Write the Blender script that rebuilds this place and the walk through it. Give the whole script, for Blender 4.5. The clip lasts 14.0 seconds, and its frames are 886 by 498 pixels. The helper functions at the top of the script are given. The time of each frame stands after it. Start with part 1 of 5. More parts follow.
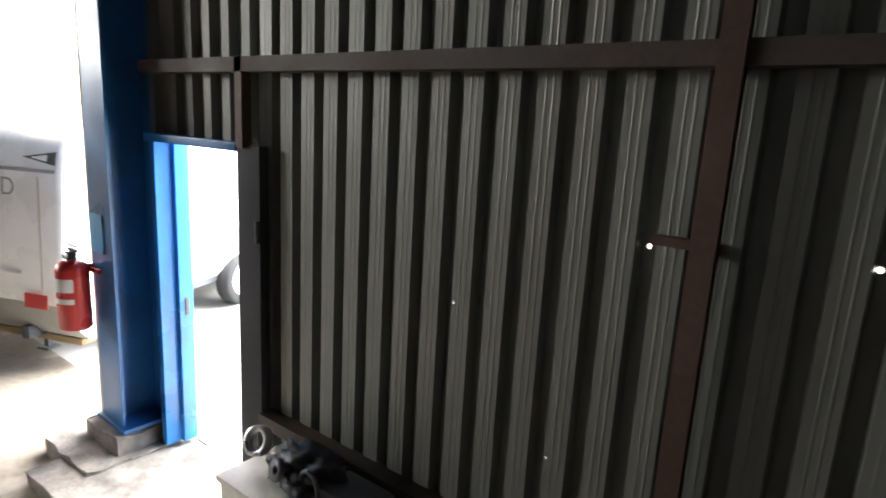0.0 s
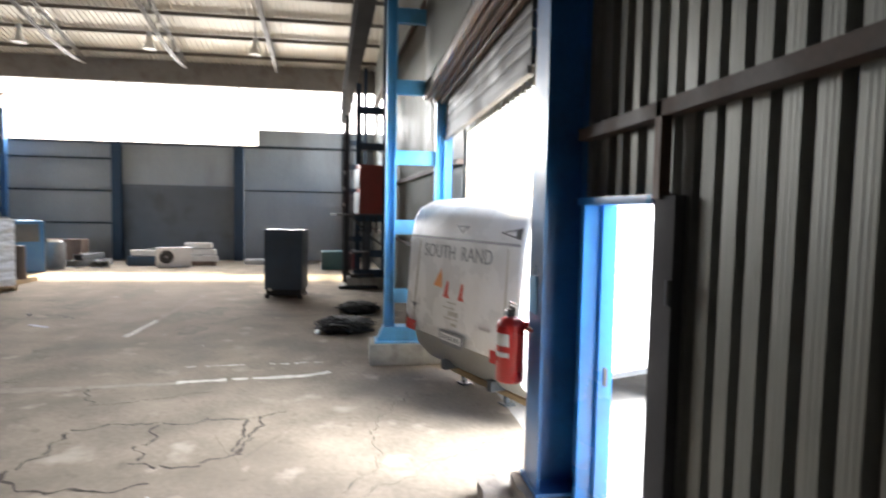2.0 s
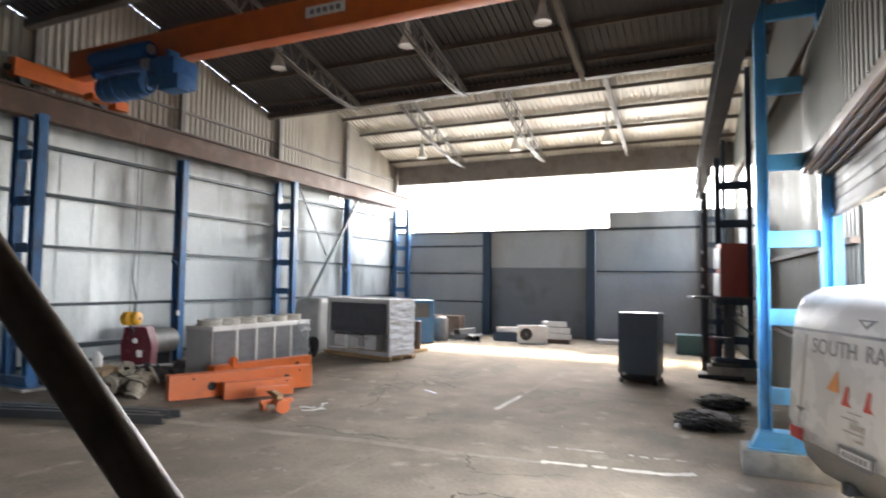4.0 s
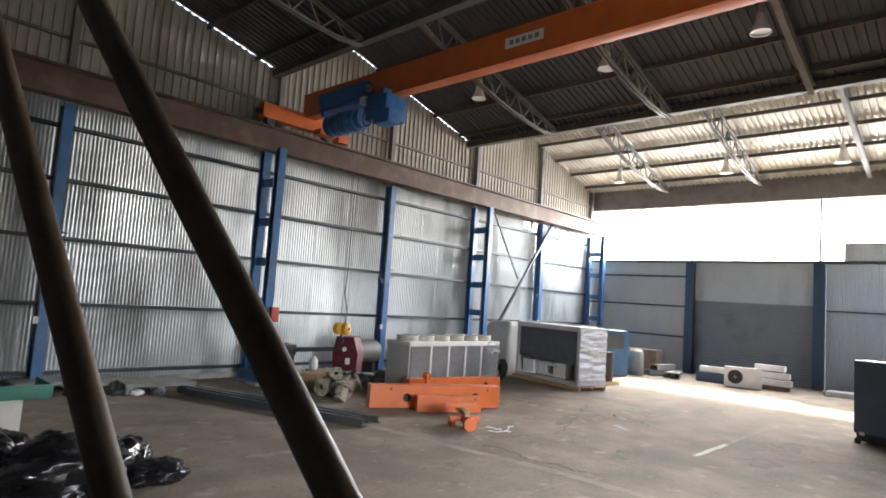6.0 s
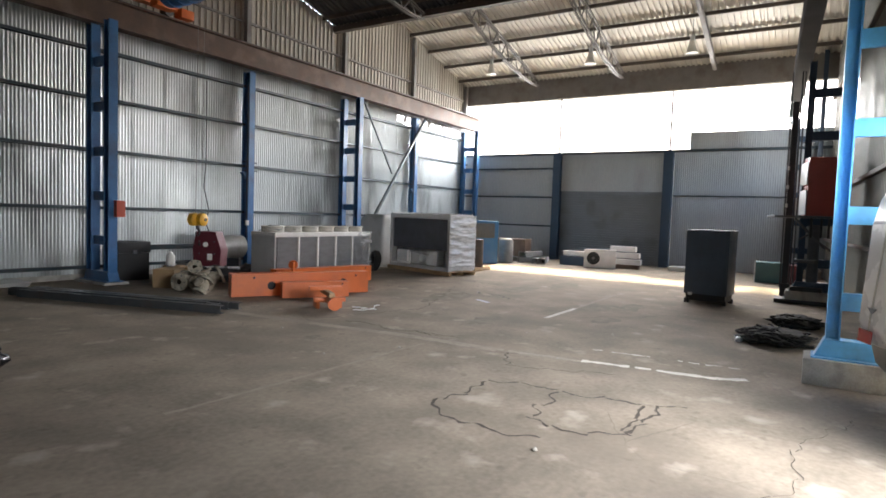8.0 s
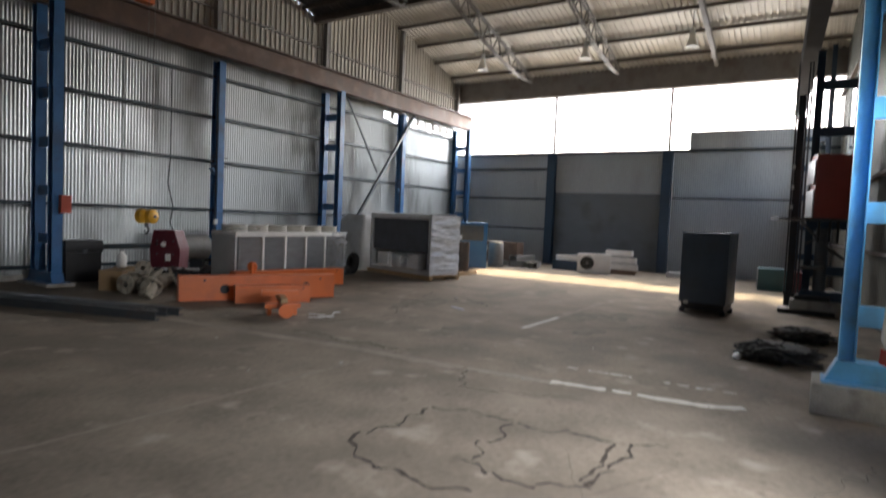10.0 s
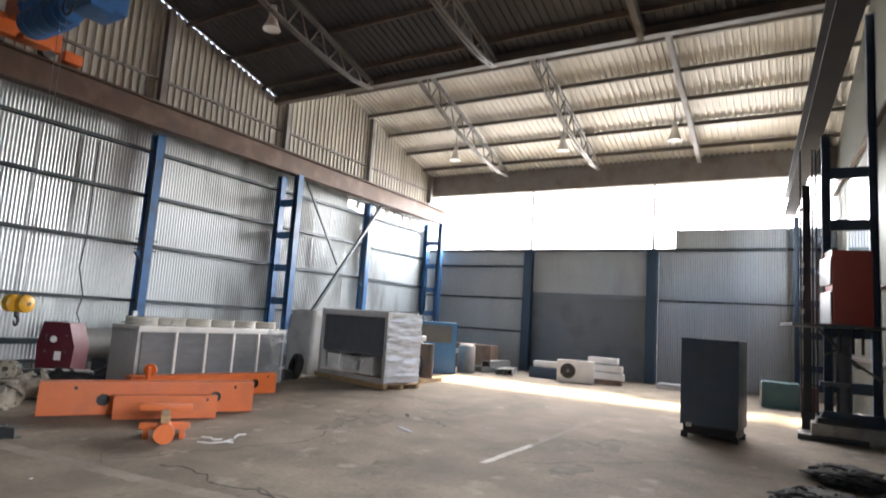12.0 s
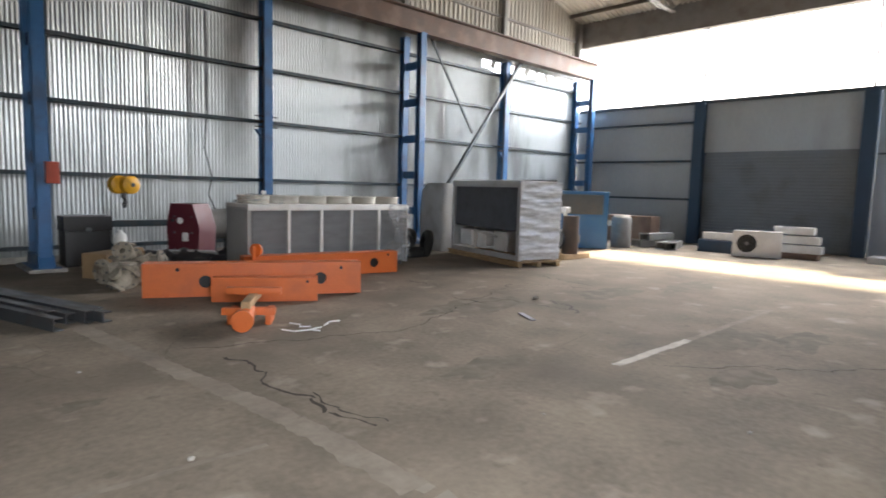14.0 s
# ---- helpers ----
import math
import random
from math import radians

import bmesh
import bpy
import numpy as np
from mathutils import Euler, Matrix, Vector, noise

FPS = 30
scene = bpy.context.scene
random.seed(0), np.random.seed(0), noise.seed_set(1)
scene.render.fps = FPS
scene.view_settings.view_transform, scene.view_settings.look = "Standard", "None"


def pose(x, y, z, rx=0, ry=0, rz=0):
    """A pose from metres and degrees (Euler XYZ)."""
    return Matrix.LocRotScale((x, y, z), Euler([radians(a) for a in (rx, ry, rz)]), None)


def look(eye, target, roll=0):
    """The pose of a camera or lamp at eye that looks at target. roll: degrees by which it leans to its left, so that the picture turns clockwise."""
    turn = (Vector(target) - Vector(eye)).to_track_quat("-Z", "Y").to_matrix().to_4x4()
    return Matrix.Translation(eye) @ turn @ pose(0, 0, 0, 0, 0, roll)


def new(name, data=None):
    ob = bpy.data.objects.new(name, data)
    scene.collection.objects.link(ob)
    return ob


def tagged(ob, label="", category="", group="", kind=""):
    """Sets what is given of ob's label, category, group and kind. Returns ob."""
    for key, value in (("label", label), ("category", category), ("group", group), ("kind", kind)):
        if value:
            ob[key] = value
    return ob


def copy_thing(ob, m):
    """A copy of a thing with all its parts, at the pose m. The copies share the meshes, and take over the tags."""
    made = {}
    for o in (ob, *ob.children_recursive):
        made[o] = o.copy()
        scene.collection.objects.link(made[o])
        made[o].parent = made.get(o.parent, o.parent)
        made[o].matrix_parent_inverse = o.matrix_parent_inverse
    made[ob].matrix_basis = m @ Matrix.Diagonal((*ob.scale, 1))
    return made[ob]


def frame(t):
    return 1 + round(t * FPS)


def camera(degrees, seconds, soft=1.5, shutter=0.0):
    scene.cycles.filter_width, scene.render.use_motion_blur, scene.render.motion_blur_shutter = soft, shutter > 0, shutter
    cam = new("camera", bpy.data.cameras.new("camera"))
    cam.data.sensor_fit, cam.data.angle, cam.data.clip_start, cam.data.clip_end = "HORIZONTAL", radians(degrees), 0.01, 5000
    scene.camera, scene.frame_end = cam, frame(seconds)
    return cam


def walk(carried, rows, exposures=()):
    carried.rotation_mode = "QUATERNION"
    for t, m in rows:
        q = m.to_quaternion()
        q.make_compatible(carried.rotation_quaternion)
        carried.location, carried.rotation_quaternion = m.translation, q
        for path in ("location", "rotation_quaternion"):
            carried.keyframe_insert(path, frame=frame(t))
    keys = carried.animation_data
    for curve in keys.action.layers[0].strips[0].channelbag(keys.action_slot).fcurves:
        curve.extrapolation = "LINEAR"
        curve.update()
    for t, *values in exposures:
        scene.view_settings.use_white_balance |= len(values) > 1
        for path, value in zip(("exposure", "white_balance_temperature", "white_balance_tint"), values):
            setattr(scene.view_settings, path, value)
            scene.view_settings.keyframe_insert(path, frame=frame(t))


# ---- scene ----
cam = camera(73.6, 14.0, soft=1.7, shutter=0.4)
PATH = [
    (0, (0.258, 0.797, 2.437), (-0.911, 2.366, 2.022), 3.2),
    (0.5, (0.228, 1.017, 2.326), (-1.135, 2.427, 1.933), 2.6),
    (0.9, (0.128, 1.163, 2.211), (-1.386, 2.415, 1.84), 2.1),
    (1, (0.11, 1.185, 2.199), (-1.459, 2.374, 1.844), 2.1),
    (1.5, (0.095, 1.311, 2.088), (-1.766, 1.989, 1.808), 1.9),
    (2, (0.147, 1.271, 2.171), (-1.829, 1.556, 2.043), 1.1),
    (2.5, (0.14, 1.254, 2.222), (-1.859, 1.226, 2.243), 1.3),
    (3, (0.144, 1.238, 2.236), (-1.829, 0.923, 2.323), 1.9),
    (3.5, (0.21, 1.164, 2.232), (-1.707, 0.602, 2.331), 1.7),
    (4, (0.265, 1.145, 2.309), (-1.552, 0.315, 2.421), 0.8),
    (4.2, (0.23, 1.14, 2.301), (-1.535, 0.216, 2.473), 0.8),
    (6.3, (0.246, 1.198, 2.28), (-1.182, -0.194, 2.413), 3.9),
    (6.5, (0.172, 1.266, 2.274), (-1.283, -0.102, 2.352), 3.0),
    (7, (-0.089, 1.236, 2.031), (-1.687, 0.033, 2.009), 2.2),
    (7.5, (-0.123, 1.427, 1.858), (-1.811, 0.356, 1.78), 2.0),
    (9.8, (-1.211, 1.472, 1.699), (-2.89, 0.404, 1.506), 1.9),
    (10, (-1.417, 1.405, 1.701), (-3.108, 0.341, 1.599), 2.5),
    (10.5, (-1.926, 1.28, 1.754), (-3.625, 0.237, 1.918), 3.2),
    (11, (-2.44, 1.093, 1.781), (-4.139, 0.091, 2.111), 3.5),
    (11.5, (-2.952, 0.896, 1.733), (-4.647, -0.097, 2.11), 3.7),
    (12, (-3.442, 0.732, 1.664), (-5.146, -0.287, 1.904), 3.8),
    (12.5, (-3.968, 0.605, 1.605), (-5.677, -0.432, 1.655), 3.2),
    (13, (-4.466, 0.459, 1.581), (-6.173, -0.58, 1.497), 2.4),
    (13.5, (-4.915, 0.321, 1.553), (-6.485, -0.906, 1.381), 1.8),
    (14, (-5.241, 0.184, 1.566), (-6.628, -1.242, 1.365), 1.6),
]
walk(cam, [(t, look(eye, target, roll)) for t, eye, target, roll in PATH], exposures=[(0.0, 3.35, 6800, 12), (0.5, 3.1, 6800, 12), (1.0, 2.75, 6800, 12), (1.5, 2.85, 6700, 12), (2.0, 3.08, 6700, 13), (2.5, 3.3, 6700, 13), (3.0, 3.42, 6700, 13), (4.2, 3.42, 6700, 13), (6.5, 3.55, 6700, 13), (7.0, 3.0, 6700, 13), (7.5, 3.05, 6750, 13), (9.8, 2.15, 6750, 14), (10.5, 2.5, 6750, 14), (11.0, 2.68, 6750, 14), (11.5, 3.05, 6700, 14), (12.0, 3.25, 6700, 14), (12.5, 3.12, 6700, 14), (13.0, 3.2, 6750, 14), (14.0, 2.95, 6700, 13)])

# ---------------------------------------------------------------- light
world = bpy.data.worlds.new("sky")
scene.world = world
world.use_nodes = True
wn = world.node_tree.nodes
sky = wn.new("ShaderNodeTexSky")
sky.sky_type = "NISHITA"
sky.sun_disc = False
sky.sun_elevation = radians(44)
sky.sun_rotation = radians(-90)
sky.dust_density = 3.0
world.node_tree.links.new(sky.outputs[0], wn["Background"].inputs[0])
wn["Background"].inputs[1].default_value = 0.15


def lamp_area(name, eye, target, sx, sy, watts, color=(1, 1, 1)):
    d = bpy.data.lights.new(name, "AREA")
    d.shape, d.size, d.size_y, d.energy, d.color = "RECTANGLE", sx, sy, watts, color
    ob = new(name, d)
    ob.matrix_world = look(eye, target)
    return ob


sun = bpy.data.lights.new("sun", "SUN")
sun.energy, sun.angle, sun.color = 3.4, radians(4.0), (1.0, 0.87, 0.58)
new("sun", sun).matrix_world = look((-40, 2.0, 40), (-4, 0, 5.2))
# sky light standing in the long clerestory and outside the roller door
lamp_area("window_daylight", (-25.9, -6.2, 5.9), (-20, -6.2, 0.4), 14.0, 2.4, 430, (0.93, 0.97, 1.0))
lamp_area("door_daylight", (-3.6, 8.0, 5.6), (-6.6, -0.5, 0.6), 6.0, 7.0, 780, (0.93, 0.97, 1.0))

# ---------------------------------------------------------------- materials
def mat(name, color, rough=0.6, metal=0.0, vary=0.12, scale=3.0, fine=40.0, bump=0.15, dirt=None, dirt_amount=0.5, dirt_scale=1.3, stretch=(1, 1, 1), rough_vary=0.12, coat=0.0, island=False):
    """A painted, metal or mineral surface: colour varied at two scales, stains, and fine relief."""
    m = bpy.data.materials.new(name)
    m.use_nodes = True
    nt = m.node_tree
    n, l = nt.nodes, nt.links
    b = n["Principled BSDF"]
    tc = n.new("ShaderNodeTexCoord")
    mp = n.new("ShaderNodeMapping")
    mp.inputs["Scale"].default_value = stretch
    l.new(tc.outputs["Object"], mp.inputs[0])
    def tex(s, detail=4.0):
        t = n.new("ShaderNodeTexNoise")
        t.inputs["Scale"].default_value = s
        t.inputs["Detail"].default_value = detail
        l.new(mp.outputs[0], t.inputs["Vector"])
        return t
    big, small = tex(scale), tex(fine, 6.0)
    add = n.new("ShaderNodeMath")
    add.operation = "MULTIPLY_ADD"
    l.new(small.outputs[0], add.inputs[0])
    add.inputs[1].default_value = 0.5
    l.new(big.outputs[0], add.inputs[2])
    ramp = n.new("ShaderNodeMapRange")
    ramp.inputs[1].default_value, ramp.inputs[2].default_value = 0.45, 1.05
    ramp.inputs[3].default_value, ramp.inputs[4].default_value = 1 - vary * 1.6, 1 + vary
    l.new(add.outputs[0], ramp.inputs[0])
    mul = n.new("ShaderNodeMix")
    mul.data_type, mul.blend_type = "RGBA", "MULTIPLY"
    mul.inputs[0].default_value = 1.0
    mul.inputs[6].default_value = (*color, 1)
    l.new(ramp.outputs[0], mul.inputs[7])
    out = mul.outputs[2]
    if dirt:
        st = tex(dirt_scale, 8.0)
        r2 = n.new("ShaderNodeMapRange")
        r2.inputs[1].default_value, r2.inputs[2].default_value = 0.5, 0.68
        r2.inputs[3].default_value, r2.inputs[4].default_value = 0.0, dirt_amount
        l.new(st.outputs[0], r2.inputs[0])
        mx = n.new("ShaderNodeMix")
        mx.data_type = "RGBA"
        l.new(r2.outputs[0], mx.inputs[0])
        l.new(out, mx.inputs[6])
        mx.inputs[7].default_value = (*dirt, 1)
        out = mx.outputs[2]
    if island:
        gi = n.new("ShaderNodeNewGeometry")
        r3 = n.new("ShaderNodeMapRange")
        r3.inputs[3].default_value, r3.inputs[4].default_value = 0.82, 1.12
        l.new(gi.outputs["Random Per Island"], r3.inputs[0])
        mx = n.new("ShaderNodeMix")
        mx.data_type, mx.blend_type = "RGBA", "MULTIPLY"
        mx.inputs[0].default_value = 1.0
        l.new(out, mx.inputs[6])
        l.new(r3.outputs[0], mx.inputs[7])
        out = mx.outputs[2]
    l.new(out, b.inputs["Base Color"])
    rr = n.new("ShaderNodeMapRange")
    rr.inputs[1].default_value, rr.inputs[2].default_value = 0.3, 0.7
    rr.inputs[3].default_value, rr.inputs[4].default_value = max(0.03, rough - rough_vary), min(1, rough + rough_vary)
    l.new(big.outputs[0], rr.inputs[0])
    l.new(rr.outputs[0], b.inputs["Roughness"])
    b.inputs["Metallic"].default_value = metal
    b.inputs["Coat Weight"].default_value = coat
    if bump:
        bp = n.new("ShaderNodeBump")
        bp.inputs["Strength"].default_value = bump
        bp.inputs["Distance"].default_value = 0.004
        l.new(small.outputs[0], bp.inputs["Height"])
        l.new(bp.outputs[0], b.inputs["Normal"])
    return m


def concrete():
    m = mat("concrete_floor", (0.258, 0.216, 0.168), 0.92, rough_vary=0.05, vary=0.26, scale=1.3, fine=18.0, bump=0.55, dirt=(0.15, 0.125, 0.098), dirt_amount=0.65, dirt_scale=0.5)
    n, l = m.node_tree.nodes, m.node_tree.links
    b = n["Principled BSDF"]
    b.inputs["Specular IOR Level"].default_value = 0.25
    tc = n.new("ShaderNodeTexCoord")

    def noise_tex(scale, detail):
        t = n.new("ShaderNodeTexNoise")
        t.inputs["Scale"].default_value, t.inputs["Detail"].default_value = scale, detail
        l.new(tc.outputs["Object"], t.inputs["Vector"])
        return t

    def between(src, a, c, lo, hi):
        r = n.new("ShaderNodeMapRange")
        for k, v in zip((1, 2, 3, 4), (a, c, lo, hi)):
            r.inputs[k].default_value = v
        l.new(src, r.inputs[0])
        return r.outputs[0]

    def times(a, c):
        r = n.new("ShaderNodeMath")
        r.operation = "MULTIPLY"
        l.new(a, r.inputs[0])
        l.new(c, r.inputs[1])
        return r.outputs[0]

    def over(fac, col):
        mx = n.new("ShaderNodeMix")
        mx.data_type = "RGBA"
        l.new(fac, mx.inputs[0])
        l.new(b.inputs["Base Color"].links[0].from_socket, mx.inputs[6])
        mx.inputs[7].default_value = (*col, 1)
        l.new(mx.outputs[2], b.inputs["Base Color"])

    # scuffs and small dark marks
    over(between(noise_tex(5.5, 9.0).outputs[0], 0.62, 0.7, 0.0, 0.4), (0.12, 0.097, 0.076))
    over(between(noise_tex(2.2, 10.0).outputs[0], 0.6, 0.72, 0.0, 0.45), (0.5, 0.44, 0.36))
    # hairline crack network, in some areas only
    wob = noise_tex(1.6, 5.0)
    mixv = n.new("ShaderNodeMix")
    mixv.data_type = "VECTOR"
    mixv.inputs[0].default_value = 0.22
    l.new(tc.outputs["Object"], mixv.inputs[4])
    l.new(wob.outputs["Color"], mixv.inputs[5])
    vo = n.new("ShaderNodeTexVoronoi")
    vo.feature = "DISTANCE_TO_EDGE"
    vo.inputs["Scale"].default_value = 0.85
    l.new(mixv.outputs[1], vo.inputs["Vector"])
    line = between(vo.outputs["Distance"], 0.002, 0.006, 1.0, 0.0)
    mask = between(noise_tex(0.45, 2.0).outputs[0], 0.56, 0.64, 0.0, 0.35)
    over(times(line, mask), (0.085, 0.07, 0.055))
    return m


CONCRETE = concrete()
KERB = mat("kerb_concrete", (0.4, 0.38, 0.34), 0.85, vary=0.2, scale=5, fine=50, bump=0.6, dirt=(0.14, 0.12, 0.1), dirt_scale=4)
# Broken grey-brown concrete, darkened further in colour for the shaded door step.
FOOTING = mat("broken_footing_concrete", (0.24, 0.21, 0.18), 0.92, rough_vary=0.05, vary=0.3, scale=7, fine=40, bump=0.9, dirt=(0.08, 0.068, 0.056), dirt_amount=0.8, dirt_scale=5)
YARD = mat("yard_concrete", (0.42, 0.4, 0.37), 0.85, vary=0.15, scale=0.5, fine=14, dirt=(0.2, 0.19, 0.17))
GALV = mat("galvanised_sheet", (0.5, 0.535, 0.545), 0.42, 0.55, vary=0.1, scale=0.8, fine=22, bump=0.05, dirt=(0.17, 0.17, 0.165), dirt_amount=0.75, dirt_scale=1.1, stretch=(1, 1, 0.3))
GABLE = mat("upper_gable_sheet", (0.4, 0.37, 0.32), 0.6, 0.15, vary=0.12, scale=0.8, fine=20, bump=0.05, dirt=(0.22, 0.19, 0.15), dirt_amount=0.6, dirt_scale=0.9, stretch=(1, 1, 0.3))
FARSHEET = mat("far_wall_sheet", (0.36, 0.39, 0.41), 0.5, 0.35, vary=0.1, scale=0.8, fine=22, bump=0.05, dirt=(0.2, 0.19, 0.18), dirt_amount=0.5, dirt_scale=0.6, stretch=(1, 1, 0.3))
SHEET = mat("door_wall_sheet", (0.215, 0.22, 0.2), 0.5, 0.3, vary=0.12, scale=1.5, fine=30, bump=0.05, dirt=(0.17, 0.14, 0.11), dirt_amount=0.5, dirt_scale=1.2, stretch=(1, 1, 0.15))
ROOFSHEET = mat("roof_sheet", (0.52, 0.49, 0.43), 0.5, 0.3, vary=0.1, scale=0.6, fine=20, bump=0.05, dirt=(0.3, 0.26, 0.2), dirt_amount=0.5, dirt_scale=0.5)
# Near-black copy of the roof sheet: shade of the unlit bays put into the colour.
SHADEDROOF = mat("shaded_roof_sheet", (0.06, 0.06, 0.063), 0.6, 0.2, vary=0.2, scale=0.7, fine=20, bump=0.05)
BLUE = mat("blue_steel_paint", (0.035, 0.13, 0.3), 0.42, 0.0, vary=0.15, scale=2, fine=30, bump=0.1, dirt=(0.05, 0.06, 0.08), dirt_amount=0.5, dirt_scale=2.2)
DOORBLUE = mat("bright_blue_door_paint", (0.02, 0.24, 0.66), 0.35, vary=0.1, scale=2, fine=30, dirt=(0.03, 0.12, 0.3), dirt_scale=3)
COLUMNBLUE = mat("door_column_paint", (0.02, 0.17, 0.44), 0.38, vary=0.15, scale=2, fine=30, bump=0.1, dirt=(0.03, 0.07, 0.13), dirt_amount=0.6, dirt_scale=2.2)
# Blue steel paint darkened in colour for backlit columns; also a dark blue case.
DIMBLUE = mat("dimmed_blue_paint", (0.022, 0.05, 0.09), 0.5, vary=0.15, scale=2, fine=30)
# Light blue, its albedo raised to stand in for daylight from the door.
LIGHTBLUE = mat("light_blue_steel_paint", (0.11, 0.42, 0.74), 0.42, 0.0, vary=0.1, scale=2, fine=30, bump=0.1, dirt=(0.1, 0.2, 0.3), dirt_amount=0.5, dirt_scale=2.4)
GIRT = mat("dark_girt_paint", (0.03, 0.05, 0.062), 0.5, 0.1, vary=0.15, scale=2, fine=30, dirt=(0.08, 0.06, 0.05), dirt_scale=3)
RUST = mat("rusty_brown_steel", (0.085, 0.047, 0.032), 0.62, 0.2, vary=0.25, scale=2.5, fine=40, bump=0.3, dirt=(0.17, 0.115, 0.085), dirt_amount=0.5, dirt_scale=2)
DARKBEAM = mat("near_black_steel", (0.045, 0.045, 0.05), 0.85, vary=0.15, scale=2, fine=30)
RAILPAINT = mat("brown_pipe_paint", (0.085, 0.055, 0.035), 0.5, 0.1, vary=0.3, scale=6, fine=50, bump=0.3, dirt=(0.03, 0.025, 0.02), dirt_scale=6)
DARKRUST = mat("dark_rusty_steel", (0.06, 0.045, 0.038), 0.7, 0.1, vary=0.25, scale=3, fine=40, bump=0.3, dirt=(0.11, 0.06, 0.035), dirt_scale=3)
PURLIN = mat("brown_purlin_paint", (0.085, 0.07, 0.058), 0.7, vary=0.2, scale=3, fine=30, dirt=(0.14, 0.1, 0.07), dirt_scale=2)
COWL = mat("dusty_cowl_plastic", (0.46, 0.44, 0.38), 0.6, vary=0.12, scale=3, dirt=(0.25, 0.22, 0.18), dirt_scale=4)
COOLER = mat("dull_cooler_casing", (0.36, 0.365, 0.36), 0.5, 0.15, vary=0.12, scale=2, dirt=(0.2, 0.19, 0.17), dirt_scale=2)
TRUSS = mat("truss_steel", (0.19, 0.18, 0.17), 0.6, 0.2, vary=0.15, scale=3, fine=30, dirt=(0.1, 0.07, 0.05), dirt_scale=2)
ORANGE = mat("orange_crane_paint", (0.62, 0.14, 0.03), 0.42, vary=0.08, scale=2, fine=30, bump=0.08, dirt=(0.38, 0.1, 0.04), dirt_amount=0.4, dirt_scale=3)
HOISTBLUE = mat("hoist_blue_paint", (0.03, 0.13, 0.34), 0.4, vary=0.12, scale=4, fine=40, dirt=(0.03, 0.05, 0.09), dirt_scale=5)
ROLLER = mat("roller_door_slats", (0.075, 0.068, 0.06), 0.6, 0.0, vary=0.15, scale=2, fine=30, bump=0.08, dirt=(0.12, 0.08, 0.05), dirt_scale=2)
DARKDOOR = mat("grey_roller_door", (0.16, 0.185, 0.21), 0.5, 0.2, vary=0.1, scale=1.5, fine=30, dirt=(0.09, 0.09, 0.09))
CASING = mat("roller_casing_brown", (0.22, 0.15, 0.11), 0.55, 0.1, vary=0.15, scale=2, fine=30, dirt=(0.1, 0.06, 0.05), dirt_scale=2)
WHITE = mat("white_gelcoat", (0.8, 0.8, 0.79), 0.28, vary=0.03, scale=2, fine=30, bump=0.02, dirt=(0.6, 0.58, 0.54), dirt_amount=0.35, dirt_scale=1.6)
GREYTRIM = mat("grey_trim", (0.2, 0.2, 0.21), 0.45, vary=0.08)
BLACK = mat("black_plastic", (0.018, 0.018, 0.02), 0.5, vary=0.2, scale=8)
RUBBER = mat("tyre_rubber", (0.02, 0.02, 0.02), 0.85, vary=0.2, scale=10)
ALLOY = mat("silver_metal", (0.6, 0.6, 0.6), 0.35, 0.8, vary=0.08)
RED = mat("red_enamel", (0.58, 0.035, 0.03), 0.32, vary=0.08, scale=4, dirt=(0.3, 0.03, 0.03), dirt_scale=6, dirt_amount=0.3)
LAMPRED = mat("red_lamp_lens", (0.45, 0.03, 0.03), 0.2, vary=0.05)
PAPER = mat("white_label", (0.78, 0.78, 0.76), 0.6, vary=0.04)
FIN = mat("condenser_fins", (0.3, 0.31, 0.32), 0.5, 0.2, vary=0.15, scale=3, fine=60, bump=0.2, stretch=(1, 1, 3))
PANEL = mat("light_grey_panel", (0.55, 0.56, 0.56), 0.45, 0.2, vary=0.08, scale=2, dirt=(0.28, 0.27, 0.25), dirt_scale=2)
PALE = mat("pale_frame_paint", (0.66, 0.66, 0.63), 0.5, 0.1, vary=0.1, scale=3, dirt=(0.4, 0.38, 0.35), dirt_scale=3)
COIL = mat("finned_coil", (0.15, 0.165, 0.19), 0.6, 0.1, vary=0.2, scale=3, fine=60, bump=0.2)
CREAM = mat("cream_cowl", (0.72, 0.7, 0.62), 0.5, vary=0.08, scale=3)
WOOD = mat("pallet_wood", (0.42, 0.29, 0.16), 0.8, vary=0.25, scale=4, fine=60, bump=0.4, stretch=(1, 6, 6))
CABINET = mat("dark_blue_grey_cabinet", (0.062, 0.09, 0.125), 0.45, vary=0.12, scale=3, dirt=(0.06, 0.07, 0.08), dirt_scale=2)
CYAN = mat("blue_cabinet_paint", (0.022, 0.12, 0.29), 0.4, vary=0.08, scale=3, dirt=(0.05, 0.13, 0.22), dirt_scale=3)
YELLOW = mat("yellow_hook_block_paint", (0.66, 0.35, 0.025), 0.4, vary=0.1, scale=5, dirt=(0.25, 0.14, 0.03), dirt_scale=8)
STEEL = mat("dark_steel_section", (0.1, 0.11, 0.12), 0.5, 0.5, vary=0.15, scale=3, fine=30, dirt=(0.12, 0.09, 0.07), dirt_scale=3)
CARD = mat("cardboard", (0.33, 0.22, 0.12), 0.85, vary=0.12, scale=6)
SACK = mat("dusty_casting_paint", (0.4, 0.36, 0.29), 0.85, vary=0.25, scale=6, fine=60, bump=0.6, dirt=(0.12, 0.09, 0.065), dirt_amount=0.9, dirt_scale=5)
